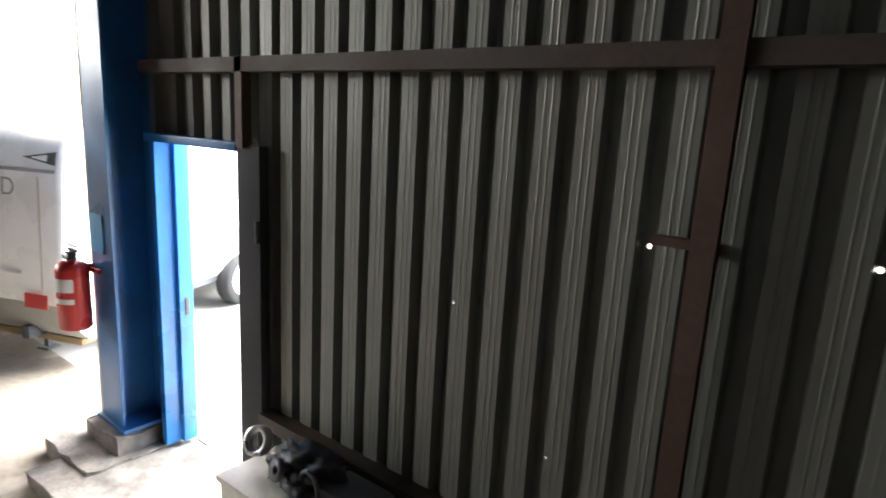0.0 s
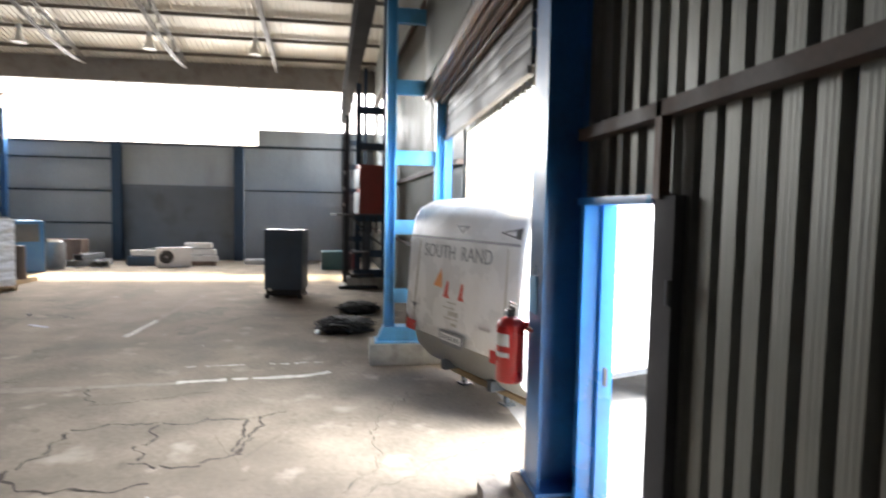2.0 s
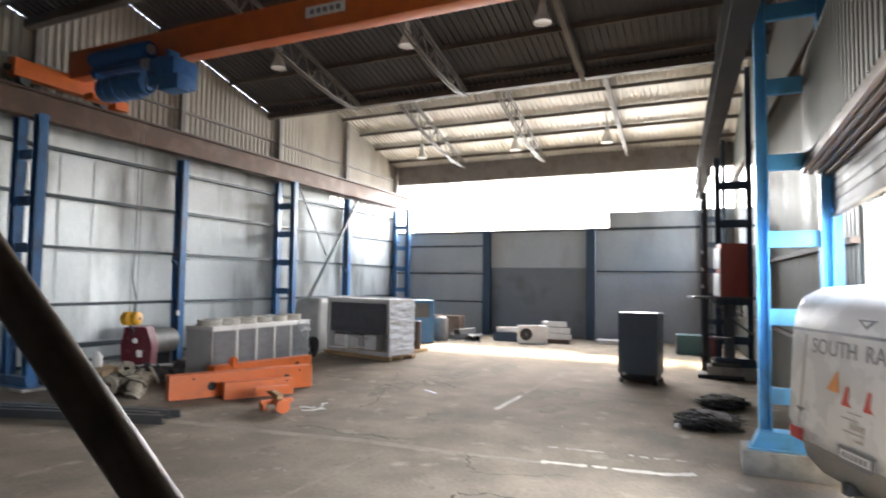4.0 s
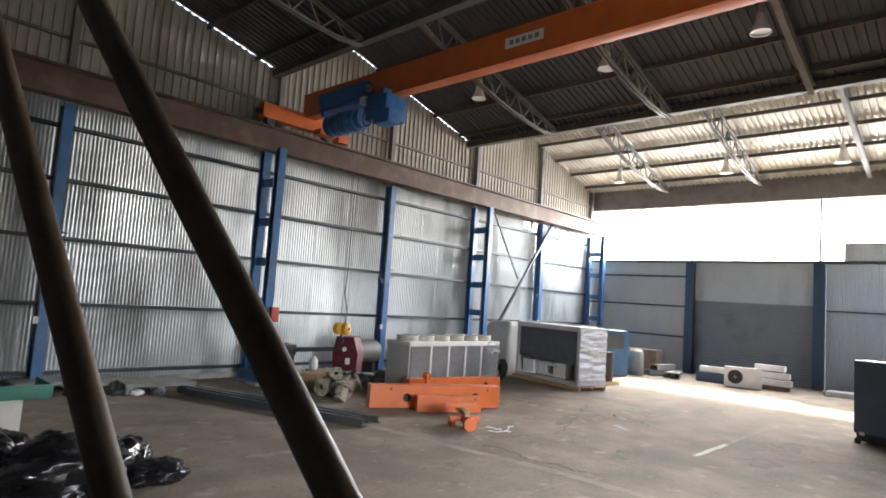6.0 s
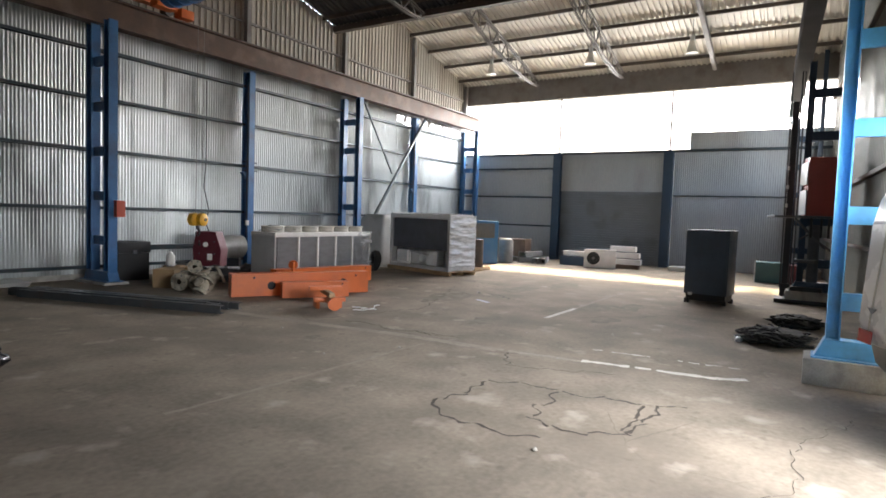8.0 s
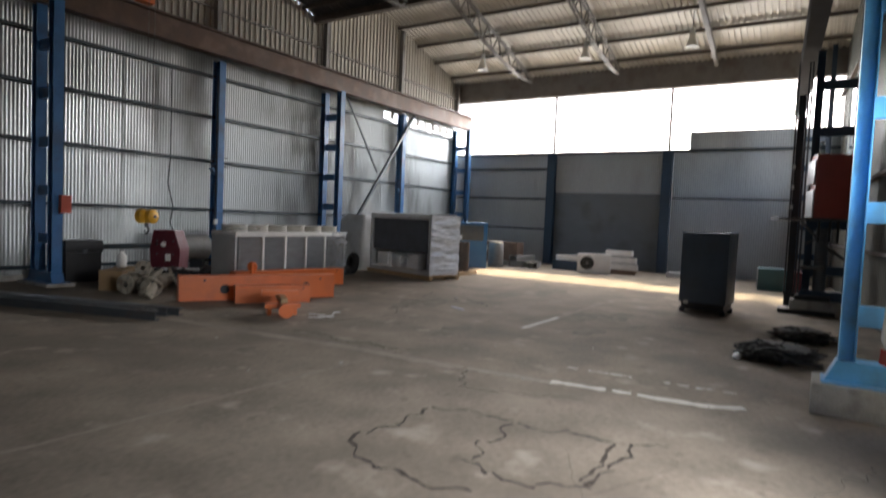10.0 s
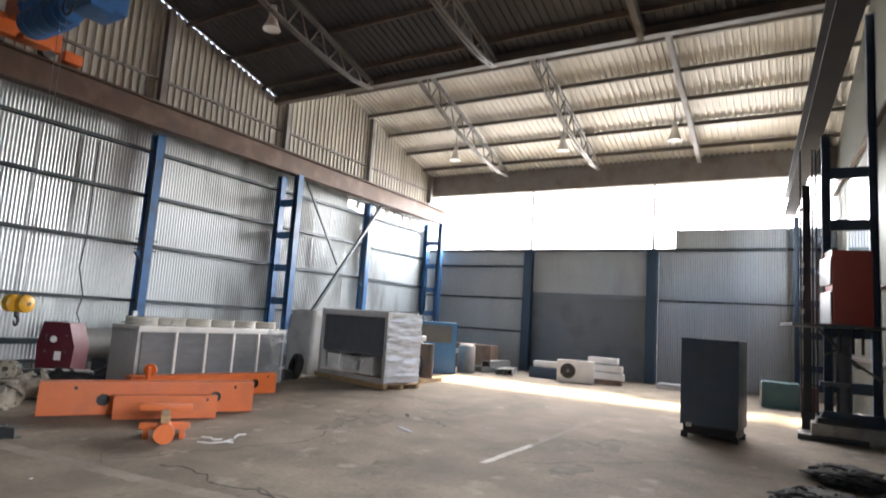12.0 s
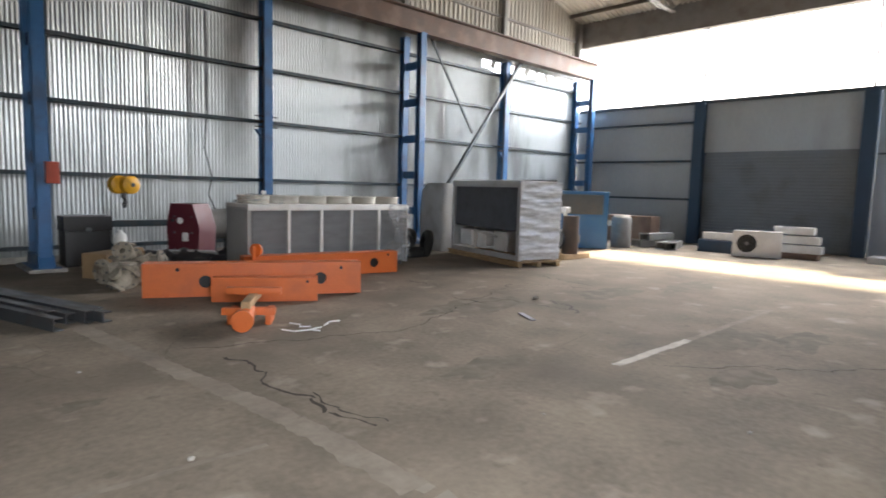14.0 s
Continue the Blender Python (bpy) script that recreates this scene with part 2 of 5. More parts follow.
OLDSHEET = mat("dull_zinc_sheet", (0.27, 0.27, 0.26), 0.55, 0.3, vary=0.2, scale=3, fine=30, dirt=(0.13, 0.12, 0.1), dirt_scale=3)
MAROON = mat("maroon_enamel", (0.1, 0.012, 0.022), 0.45, vary=0.15, scale=4, dirt=(0.1, 0.03, 0.03), dirt_scale=4)
BAG = mat("black_bag_film", (0.012, 0.012, 0.014), 0.22, vary=0.2, scale=8, bump=0.1)
# Dark bands set through dirt= paint see-through gaps between the film's bright streaks.
FILM = mat("stretch_film", (0.66, 0.68, 0.7), 0.16, 0.0, vary=0.15, scale=6, fine=30, bump=0.2, coat=0.6, dirt=(0.3, 0.31, 0.32), dirt_amount=0.5, dirt_scale=2.2, stretch=(1, 1, 3.5))
GREEN = mat("green_plastic", (0.05, 0.22, 0.16), 0.5, vary=0.1)
TEAL = mat("teal_enamel", (0.05, 0.13, 0.14), 0.5, vary=0.12, dirt=(0.04, 0.07, 0.08))
FAINT = mat("faded_line_paint", (0.3, 0.258, 0.208), 0.94, rough_vary=0.04, vary=0.2, scale=2.5, fine=16, dirt=(0.26, 0.222, 0.178), dirt_amount=0.95, dirt_scale=2.6)
LINE = mat("worn_line_paint", (0.66, 0.62, 0.55), 0.94, rough_vary=0.04, vary=0.15, scale=2.5, fine=20, dirt=(0.36, 0.31, 0.25), dirt_amount=0.95, dirt_scale=2.6)
MIDLINE = mat("half_worn_line_paint", (0.35, 0.31, 0.255), 0.94, rough_vary=0.04, vary=0.2, scale=2.5, fine=18, dirt=(0.3, 0.26, 0.21), dirt_amount=0.95, dirt_scale=3.5)
CHALK = mat("white_strip_plastic", (0.78, 0.78, 0.76), 0.5, vary=0.05)
CRACK = mat("crack_dirt", (0.07, 0.058, 0.047), 0.95, vary=0.2, scale=8)
OIL = mat("dark_floor_stain", (0.195, 0.166, 0.13), 0.94, rough_vary=0.04, vary=0.2, scale=2, fine=12, dirt=(0.25, 0.213, 0.17), dirt_amount=0.95, dirt_scale=4.5)
for m_ in (OIL, LINE, MIDLINE, FAINT, CRACK):
    m_.node_tree.nodes["Principled BSDF"].inputs["Specular IOR Level"].default_value = 0.25
BRIGHTSTEEL = mat("wire_rope_steel", (0.2, 0.19, 0.18), 0.5, 0.6)


def film_clear():
    m = bpy.data.materials.new("clear_wrap")
    m.use_nodes = True
    nt = m.node_tree
    n, l = nt.nodes, nt.links
    b = n["Principled BSDF"]
    b.inputs["Base Color"].default_value = (0.8, 0.82, 0.84, 1)
    b.inputs["Roughness"].default_value = 0.12
    tr = n.new("ShaderNodeBsdfTransparent")
    mx = n.new("ShaderNodeMixShader")
    t = n.new("ShaderNodeTexNoise")
    t.inputs["Scale"].default_value = 2.5
    t.inputs["Detail"].default_value = 3
    tc = n.new("ShaderNodeTexCoord")
    mp = n.new("ShaderNodeMapping")
    mp.inputs["Scale"].default_value = (1, 1, 3)
    l.new(tc.outputs["Object"], mp.inputs[0])
    l.new(mp.outputs[0], t.inputs["Vector"])
    r = n.new("ShaderNodeMapRange")
    r.inputs[1].default_value, r.inputs[2].default_value = 0.35, 0.65
    r.inputs[3].default_value, r.inputs[4].default_value = 0.06, 0.4
    l.new(t.outputs[0], r.inputs[0])
    l.new(r.outputs[0], mx.inputs[0])
    l.new(tr.outputs[0], mx.inputs[1])
    l.new(b.outputs[0], mx.inputs[2])
    bp = n.new("ShaderNodeBump")
    bp.inputs["Strength"].default_value, bp.inputs["Distance"].default_value = 0.6, 0.02
    l.new(t.outputs[0], bp.inputs["Height"])
    l.new(bp.outputs[0], b.inputs["Normal"])
    l.new(mx.outputs[0], n["Material Output"].inputs[0])
    return m


CLEARFILM = film_clear()

# ---------------------------------------------------------------- mesh helpers
def link(name, bm, material, parent=None, label="", smooth=False):
    for f in bm.faces:
        f.smooth = True
    for e in bm.edges:
        e.smooth = smooth or (len(e.link_faces) == 2 and e.calc_face_angle(0) < 0.6)
    me = bpy.data.meshes.new(name)
    bm.to_mesh(me)
    bm.free()
    me.materials.append(material)
    ob = new(name, me)
    if parent:
        ob.parent = parent
    if label:
        tagged(ob, label)
    return ob


def part(name, bm, material, parent, label="", smooth=False):
    return link(name, bm, material, parent, label, smooth)


def structure(name, bm, material, label, parent=None, smooth=False):
    return tagged(link(name, bm, material, parent, "", smooth), label, "", "", "structure")


def thing(name, label, category, m=None, group=""):
    ob = new(name)
    ob.empty_display_size = 0.2
    if m is not None:
        ob.matrix_world = m
    return tagged(ob, label, category, group)


def solo(name, bm, material, label, category, m=None, group="", smooth=False):
    ob = link(name, bm, material, None, "", smooth)
    if m is not None:
        ob.matrix_world = m
    return tagged(ob, label, category, group)


def bx(c, s, bevel=0.0, m=None, bm=None):
    """A box with centre c and size s, its edges rounded by bevel."""
    own = bm is None
    b2 = bmesh.new()
    r = bmesh.ops.create_cube(b2, size=1.0, matrix=Matrix.Translation(c) @ Matrix.Diagonal((*s, 1)))
    if bevel:
        bmesh.ops.bevel(b2, geom=b2.edges[:], offset=min(bevel, min(s) * 0.45), segments=2, affect="EDGES", profile=0.7)
    if m is not None:
        bmesh.ops.transform(b2, matrix=m, verts=b2.verts)
    if own:
        return b2
    return merge(bm, b2)


def merge(bm, b2):
    me = bpy.data.meshes.new("tmp")
    b2.to_mesh(me)
    b2.free()
    bm.from_mesh(me)
    bpy.data.meshes.remove(me)
    return bm


def boxes(items, bevel=0.0):
    bm = bmesh.new()
    for c, s in items:
        bx(c, s, bevel, None, bm)
    return bm


def rod(p0, p1, r, seg=12, r2=None, bm=None, caps=True):
    own = bmesh.new() if bm is None else bm
    a, b = Vector(p0), Vector(p1)
    d = b - a
    q = d.to_track_quat("Z", "Y").to_matrix().to_4x4()
    b2 = bmesh.new()
    bmesh.ops.create_cone(b2, cap_ends=caps, segments=seg, radius1=r, radius2=r if r2 is None else r2, depth=d.length, matrix=Matrix.Translation((a + b) / 2) @ q)
    return merge(own, b2)


def beam(p0, p1, w, h, bm=None, up=(0, 0, 1)):
    """A straight bar of rectangular section w by h from p0 to p1."""
    own = bmesh.new() if bm is None else bm
    a, b = Vector(p0), Vector(p1)
    d = (b - a)
    z = d.normalized()
    x = z.cross(Vector(up))
    x = x.normalized() if x.length > 1e-4 else Vector((1, 0, 0))
    y = x.cross(z)
    m = Matrix.Identity(4)
    for i in range(3):
        m[i][0], m[i][1], m[i][2], m[i][3] = x[i], y[i], z[i], (a[i] + b[i]) / 2
    b2 = bmesh.new()
    bmesh.ops.create_cube(b2, size=1.0, matrix=m @ Matrix.Diagonal((w, h, d.length, 1)))
    return merge(own, b2)


def ibeam(p0, p1, w, h, t=0.02, bm=None, up=(0, 0, 1)):
    own = bmesh.new() if bm is None else bm
    a, b, u = Vector(p0), Vector(p1), Vector(up)
    beam(a, b, t, h - 2 * t, own, up)
    off = u.normalized() * (h / 2 - t / 2)
    beam(a + off, b + off, w, t, own, up)
    beam(a - off, b - off, w, t, own, up)
    return own


def prism(pts, axis_len, bm=None, m=None):
    """Extrudes the outline pts (x, z) along y, centred."""
    own = bmesh.new()
    f = [own.verts.new((x, -axis_len / 2, z)) for x, z in pts]
    g = [own.verts.new((x, axis_len / 2, z)) for x, z in pts]
    own.faces.new(f)
    own.faces.new(g[::-1])
    for i in range(len(pts)):
        j = (i + 1) % len(pts)
        own.faces.new((f[j], f[i], g[i], g[j]))
    bmesh.ops.recalc_face_normals(own, faces=own.faces)
    if m is not None:
        bmesh.ops.transform(own, matrix=m, verts=own.verts)
    return own if bm is None else merge(bm, own)


def lathe(profile, seg=24, bm=None, m=None):
    own = bmesh.new()
    rings = []
    for r, z in profile:
        rings.append([own.verts.new((r * math.cos(2 * math.pi * i / seg), r * math.sin(2 * math.pi * i / seg), z)) for i in range(seg)])
    for a, b in zip(rings, rings[1:]):
        for i in range(seg):
            own.faces.new((a[i], a[(i + 1) % seg], b[(i + 1) % seg], b[i]))
    bmesh.ops.remove_doubles(own, verts=own.verts, dist=1e-5)
    if m is not None:
        bmesh.ops.transform(own, matrix=m, verts=own.verts)
    return own if bm is None else merge(bm, own)


def wave_round(pitch, depth):
    return [(pitch * k / 6, depth * 0.5 * (1 + math.cos(2 * math.pi * k / 6))) for k in range(6)]


def wave_box(pitch, depth):
    return [(0, 0), (pitch * 0.5, 0), (pitch * 0.56, depth), (pitch * 0.94, depth)]


def corrugated(place, length, low, high, wave, thick=0.012):
    """Profiled sheeting: place(u, depth, v) gives the point; low(u), high(u) its ends; both faces and the rim."""
    us = []
    pitch = wave[1]
    u = 0.0
    while u < length:
        for du, dep in wave[0]:
            if u + du < length:
                us.append((u + du, dep))
        u += pitch
    us.append((length, us[-1][1]))
    verts, faces = [], []
    for side in (0, -thick):
        for u, dep in us:
            verts.append(place(u, dep + side, low(u)))
            verts.append(place(u, dep + side, high(u)))
    n = len(us)
    for i in range(n - 1):
        a = 2 * i
        faces.append((a, a + 2, a + 3, a + 1))
        b = 2 * n + 2 * i
        faces.append((b, b + 1, b + 3, b + 2))
        faces.append((a, b, b + 2, a + 2))
        faces.append((a + 1, a + 3, b + 3, b + 1))
    faces.append((0, 1, 2 * n + 1, 2 * n))
    e = 2 * (n - 1)
    faces.append((e, 2 * n + e, 2 * n + e + 1, e + 1))
    bm = bmesh.new()
    me = bpy.data.meshes.new("tmp")
    me.from_pydata([tuple(v) for v in verts], [], faces)
    bm.from_mesh(me)
    bpy.data.meshes.remove(me)
    bmesh.ops.recalc_face_normals(bm, faces=bm.faces)
    return bm


ROUND = (wave_round(0.076, 0.018), 0.076)
BOX = (wave_box(0.19, 0.045), 0.19)
RIBBED = ([(0, 0), (0.042, 0), (0.05, 0.058), (0.08, 0.058), (0.083, 0.0592), (0.088, 0.0592), (0.091, 0.058), (0.109, 0.058), (0.112, 0.0592), (0.117, 0.0592), (0.12, 0.058), (0.143, 0.058), (0.151, 0)], 0.165)

# ---------------------------------------------------------------- the hall
XF, YL, YR, XB = -25.05, -12.9, 2.84, 1.7      # far wall, left wall, right wall, back wall
TEETH = [(-24.6, -15.8, 7.9), (-15.6, -7.8, 8.12), (-7.6, 0.3, 8.12), (0.5, XB, 8.12)]
SLOPE = 0.262


def roof_z(x):
    for a, b, z in TEETH:
        if x <= b or b == XB:
            return z + SLOPE * max(0.0, x - a)
    return 9.0


# floor slab and yard
structure("floor", bx(((XF + XB) / 2, (YL + YR) / 2, -0.1), (XB - XF + 0.2, YR - YL + 0.2, 0.2)), CONCRETE, "worn dusty concrete floor with cracks and stains")
structure("ground", bx((0, 0, -0.16), (3000, 3000, 0.2)), YARD, "bright concrete yard outside the shed")

# left gable wall
def left_sheet(name, x0, x1, z0, hi, label):
    structure(name, corrugated(lambda u, d, v: (x0 + u, YL + d, v), x1 - x0, lambda u: z0, hi, ROUND), GALV, label)


left_sheet("wall_left", -19.45, XB, 0.1, lambda u: 5.98, "galvanised corrugated gable wall, dented and streaked")
left_sheet("wall_left_corner", XF + 0.1, -19.45, 0.1, lambda u: 5.42 + 0.05 * math.sin(u * 5), "galvanised corrugated gable wall, dented and streaked")
left_sheet("wall_left_strip", XF + 0.1, -19.45, 5.72, lambda u: 5.98, "galvanised corrugated strip above a broken slot")
for n, (x0, x1, drop) in enumerate(((XF + 0.1, -15.75, -0.04), (-15.75, -7.75, -0.012), (-7.75, XB, -0.012))):
    structure("wall_left_gable_%d" % (n + 1), corrugated(lambda u, d, v: (x0 + u, YL + d, v), x1 - x0, lambda u: 5.98, lambda u: roof_z(x0 + u) - drop, BOX), GABLE, "dull brownish ribbed sheeting of the upper gable")
structure("trim_left_base", bx(((XF + XB) / 2, YL - 0.02, 0.06), (XB - XF, 0.2, 0.12)), KERB, "low concrete upstand under the sheeting")
bm = bmesh.new()
for z in (0.28, 1.66, 3.0, 4.2, 5.3):
    bx(((XF + XB) / 2, YL + 0.09, z), (XB - XF - 0.1, 0.12, 0.075), 0, None, bm)
structure("trim_left_girts", bm, GIRT, "dark painted sheeting rails along the gable wall")
bm = bmesh.new()
for z in (7.15,):
    bx(((XF + XB) / 2, YL + 0.08, z), (XB - XF - 0.1, 0.08, 0.06), 0, None, bm)
structure("trim_left_upper_girts", bm, TRUSS, "grey sheeting rail of the upper gable")

# far wall: sheeting, roller door, clerestory
def far_sheet(name, y0, y1, z0, z1, label):
    structure(name, corrugated(lambda u, d, v: (XF - 0.02 + d, y0 + u, v), y1 - y0, lambda u: z0, lambda u: z1, ROUND), FARSHEET, label)


far_sheet("wall_far_left", YL, -8.3, 0.0, 4.62, "dim grey corrugated end wall")
far_sheet("wall_far_lintel", -8.0, -3.7, 3.0, 4.62, "grey corrugated panel above the roller door")
far_sheet("wall_far_right", -3.35, YR, 0.0, 4.66, "dim grey corrugated end wall")
far_sheet("wall_far_cover", -2.8, YR, 4.66, 5.33, "grey sheet closing part of the clerestory")
bm = bmesh.new()
for k in range(29):
    bx((XF - 0.05, -5.85, 0.05 + 0.1 * k), (0.05, 4.3, 0.088), 0.012, None, bm)
bx((XF - 0.09, -5.85, 1.7), (0.02, 4.5, 3.4), 0, None, bm)
structure("door_1", bm, DARKDOOR, "closed dark grey roller shutter in the end wall")
bm = bmesh.new()
for y in (-8.15, -3.53):
    ibeam((XF + 0.1, y, 0), (XF + 0.1, y, 4.6), 0.34, 0.32, 0.025, bm, (1, 0, 0))
# Same blue paint as the other columns, darkened because they stand backlit.
structure("trim_far_columns", bm, DIMBLUE, "blue steel columns of the end wall")
bm = boxes([((XF + 0.07, (YL - 8.3) / 2, z), (0.1, 4.5, 0.07)) for z in (1.45, 2.72, 3.98)] + [((XF + 0.05, -0.3, 2.85), (0.05, 6.0, 0.05))])
structure("trim_far_girts", bm, GIRT, "dark sheeting rails of the end wall")
structure("trim_far_sill", boxes([((XF + 0.02, -5.0, 4.62), (0.16, 15.6, 0.1))]), GIRT, "rail under the clerestory")
structure("trim_far_eave", boxes([((XF + 0.05, -5.0, 7.5), (0.3, 15.8, 1.06))]), TRUSS, "deep dark eaves beam above the clerestory")
structure("trim_far_mullions", boxes([((XF, y, 5.8), (0.07, 0.075, 2.4)) for y in (-8.15, -3.53)]), TRUSS, "thin clerestory posts")

# right wall with the roller opening and the small door
OX0, OX1, OZ = -8.45, -3.98, 3.3
DX0, DX1, DZ = -3.53, -2.53, 2.25


def yr(x):
    """The side wall draws in a little towards the far end."""
    return YR - 0.055 * max(0.0, -8.4 - x)


def right_sheet(name, x0, x1, z0, hi, label, material=SHEET, wave=BOX):
    return structure(name, corrugated(lambda u, d, v: (x0 + u, yr(x0 + u) - d, v), x1 - x0, lambda u: z0, hi if callable(hi) else (lambda u: hi), wave), material, label)


right_sheet("wall_right_far", XF, -23.0, 0.0, lambda u: roof_z(XF + u) - 0.03, "profiled sheet side wall")
right_sheet("wall_right_mid", -18.6, OX0, 0.0, lambda u: roof_z(-18.6 + u) - 0.03, "profiled sheet side wall")
right_sheet("wall_right_low", -23.0, -18.6, 0.0, 3.5, "profiled sheet side wall under a window band")
right_sheet("wall_right_high", -23.0, -18.6, 6.2, lambda u: roof_z(-23.0 + u) - 0.03, "profiled sheet side wall over a window band")
right_sheet("wall_right_over", OX0, OX1, OZ, lambda u: roof_z(OX0 + u) - 0.03, "profiled sheeting above the roller door")
right_sheet("wall_right_pier", OX1, DX0, 0.0, lambda u: roof_z(OX1 + u) - 0.03, "profiled sheeting beside the small door")
right_sheet("wall_right_overdoor", DX0, DX1, DZ, lambda u: roof_z(DX0 + u) - 0.03, "profiled sheeting above the small door")
near_wall = right_sheet("wall_right_near", DX1, XB, 0.02, lambda u: roof_z(DX1 + u) - 0.03, "dark profiled sheet wall with rusty rails and nail holes", SHEET, RIBBED)
# old nail holes through which the daylight shows
bm = bmesh.new()
for x, z, r in ((-0.375, 2.06, 0.009), (0.27, 2.1, 0.01), (-0.655, 1.16, 0.006), (-1.525, 2.06, 0.005), (-1.15, 1.69, 0.008)):
    rod((x, YR - 0.2, z), (x, YR + 0.2, z), r, 10, None, bm)
cutter = link("nail_hole_cutter", bm, SHEET)
mod = near_wall.modifiers.new("holes", "BOOLEAN")
mod.operation, mod.object, mod.solver = "DIFFERENCE", cutter, "EXACT"
bpy.context.view_layer.update()
holed_mesh = bpy.data.meshes.new_from_object(near_wall.evaluated_get(bpy.context.evaluated_depsgraph_get()))
near_wall.modifiers.clear()
for poly in holed_mesh.polygons:
    poly.use_smooth = False
near_wall.data = holed_mesh
bpy.data.objects.remove(cutter)
# Unseen closing wall, added close and dark to hold down bounce light.
structure("wall_back", corrugated(lambda u, d, v: (XB - d, YL + u, v), YR - YL, lambda u: 0.0, lambda u: 8.4, BOX), SHADEDROOF, "unseen dark sheet wall added to close the shed and cut bounce light")
bm = bmesh.new()
for x0, x1, z in ((-2.4, XB, 0.72), (-3.6, XB, 2.68), (-3.6, XB, 4.1), (-3.6, XB, 5.5), (XF, OX0, 1.4), (XF, OX0, 2.9), (XF, OX0, 6.3), (OX0, OX1, 4.6), (OX0, OX1, 5.9)):
    beam((x0, yr(x0) - 0.1, z), (x1, yr(x1) - 0.1, z), 0.1, 0.075, bm)
structure("trim_right_girts", bm, DARKRUST, "rusty sheeting rails of the side wall")
bm = bmesh.new()
beam((DX1 - 0.02, YR - 0.12, DZ), (DX1 - 0.02, YR - 0.12, 2.72), 0.06, 0.06, bm)
ibeam((-0.165, YR - 0.14, 0), (-0.165, YR - 0.14, 7.0), 0.075, 0.06, 0.01, bm, (0, 1, 0))
beam((-0.33, YR - 0.1, 2.105), (-0.12, YR - 0.1, 2.105), 0.05, 0.03, bm)
structure("trim_right_posts", bm, RUST, "rusty posts on the side wall")

# roof teeth, valley beams, glazing faces
for i, (a, b, z) in enumerate(TEETH):
    # Far bay gets the pale sheet, the unlit nearer bays the darkened copy.
    structure("roof_%d" % (i + 1), corrugated(lambda u, d, v, a=a, z=z: (v, YL - 0.02 + u, z + SLOPE * (v - a) - d + 0.05), YR - YL + 0.22, lambda u, a=a: a - 0.25, lambda u, b=b: b, BOX), SHADEDROOF if i else ROOFSHEET, "underside of the ribbed steel roof")
    if i < 3:
        zt = z + SLOPE * (b - a)
        structure("wall_tooth_%d" % (i + 1), bx((b + 0.06, (YL + YR) / 2, (zt + 8.05) / 2), (0.05, YR - YL, zt - 8.05 + 0.1)), SHADEDROOF if i else ROOFSHEET, "upright face between two roof slopes")
        structure("trim_valley_%d" % (i + 1), boxes([((b + 0.1, (YL + YR) / 2, 7.98), (0.2, YR - YL, 0.2))]), PURLIN, "steel valley beam between two roof slopes")
bm = bmesh.new()
for i, (a, b, z) in enumerate(TEETH):
    x = a + 0.5
    while x < b:
        beam((x, YL, z + SLOPE * (x - a) - 0.06), (x, YR, z + SLOPE * (x - a) - 0.06), 0.06, 0.12, bm)
        x += 1.32
structure("trim_purlins", bm, PURLIN, "steel purlins under the roof")


def truss(a, b, z, y):
    bm = bmesh.new()
    zt = lambda x: z + SLOPE * (x - a) - 0.17
    n = 11
    L = (b - a)
    dep = lambda s: 0.16 + 0.55 * math.sin(math.pi * min(1, max(0, s))) ** 0.7
    for yy in (-0.05, 0.05):
        beam((a, y + yy, zt(a)), (b, y + yy, zt(b)), 0.05, 0.05, bm)
        prev = None
        for k in range(n + 1):
            s = k / n
            x = a + L * s
            p = Vector((x, y + yy, zt(x) - dep(s)))
            if prev:
                beam(prev, p, 0.05, 0.05, bm)
            prev = p
    prev = None
    for k in range(2 * n + 1):
        s = k / (2 * n)
        x = a + L * s
        p = Vector((x, y, zt(x) - (dep(s) if k % 2 else 0)))
        if prev:
            beam(prev, p, 0.035, 0.035, bm)
        prev = p
    return bm


for i, (a, b, z) in enumerate(TEETH[:3]):
    for y in (-9.15, -5.45):
        structure("trim_truss_%d_%d" % (i, int(-y)), truss(a, b, z, y), TRUSS, "light lattice rafter under the roof")
    structure("trim_rafter_%d" % i, ibeam((a, -2.0, z - 0.24), (b, -2.0, z - 0.24 + SLOPE * (b - a)), 0.14, 0.22, 0.02), TRUSS, "plain steel rafter under the roof")


# columns
def lattice_column(label, y_front, y_back, height, paint, back_height=None, foot=0.3, deep=0.14):
    ob = thing("lattice_column", label, "column", None, "crane columns")
    for y, h in ((y_front, height), (y_back, back_height or height)):
        part("leg", ibeam((0, y, foot), (0, y, h), 0.2, deep, 0.014, None, (0, 1, 0)), paint, ob)
    z = 0.95
    while z < height - 0.2:
        part("batten", bx((0, (y_front + y_back) / 2, z), (0.09, abs(y_back - y_front) - 0.12, 0.2), 0.004), paint, ob)
        z += 0.98
    ym = (y_front + y_back) / 2
    pl = abs(y_front - y_back)
    part("base_plate", bx((0, ym, foot), (0.4, pl + 0.4, 0.03)), paint, ob)
    part("gusset", prism([(-(pl / 2 + 0.17), 0.0), (pl / 2 + 0.17, 0.0), (pl / 2 + 0.08, 0.2), (-(pl / 2 + 0.08), 0.2)], 0.24, None, Matrix.Translation((0, ym, foot + 0.015)) @ pose(0, 0, 0, 0, 0, 90)), paint, ob)
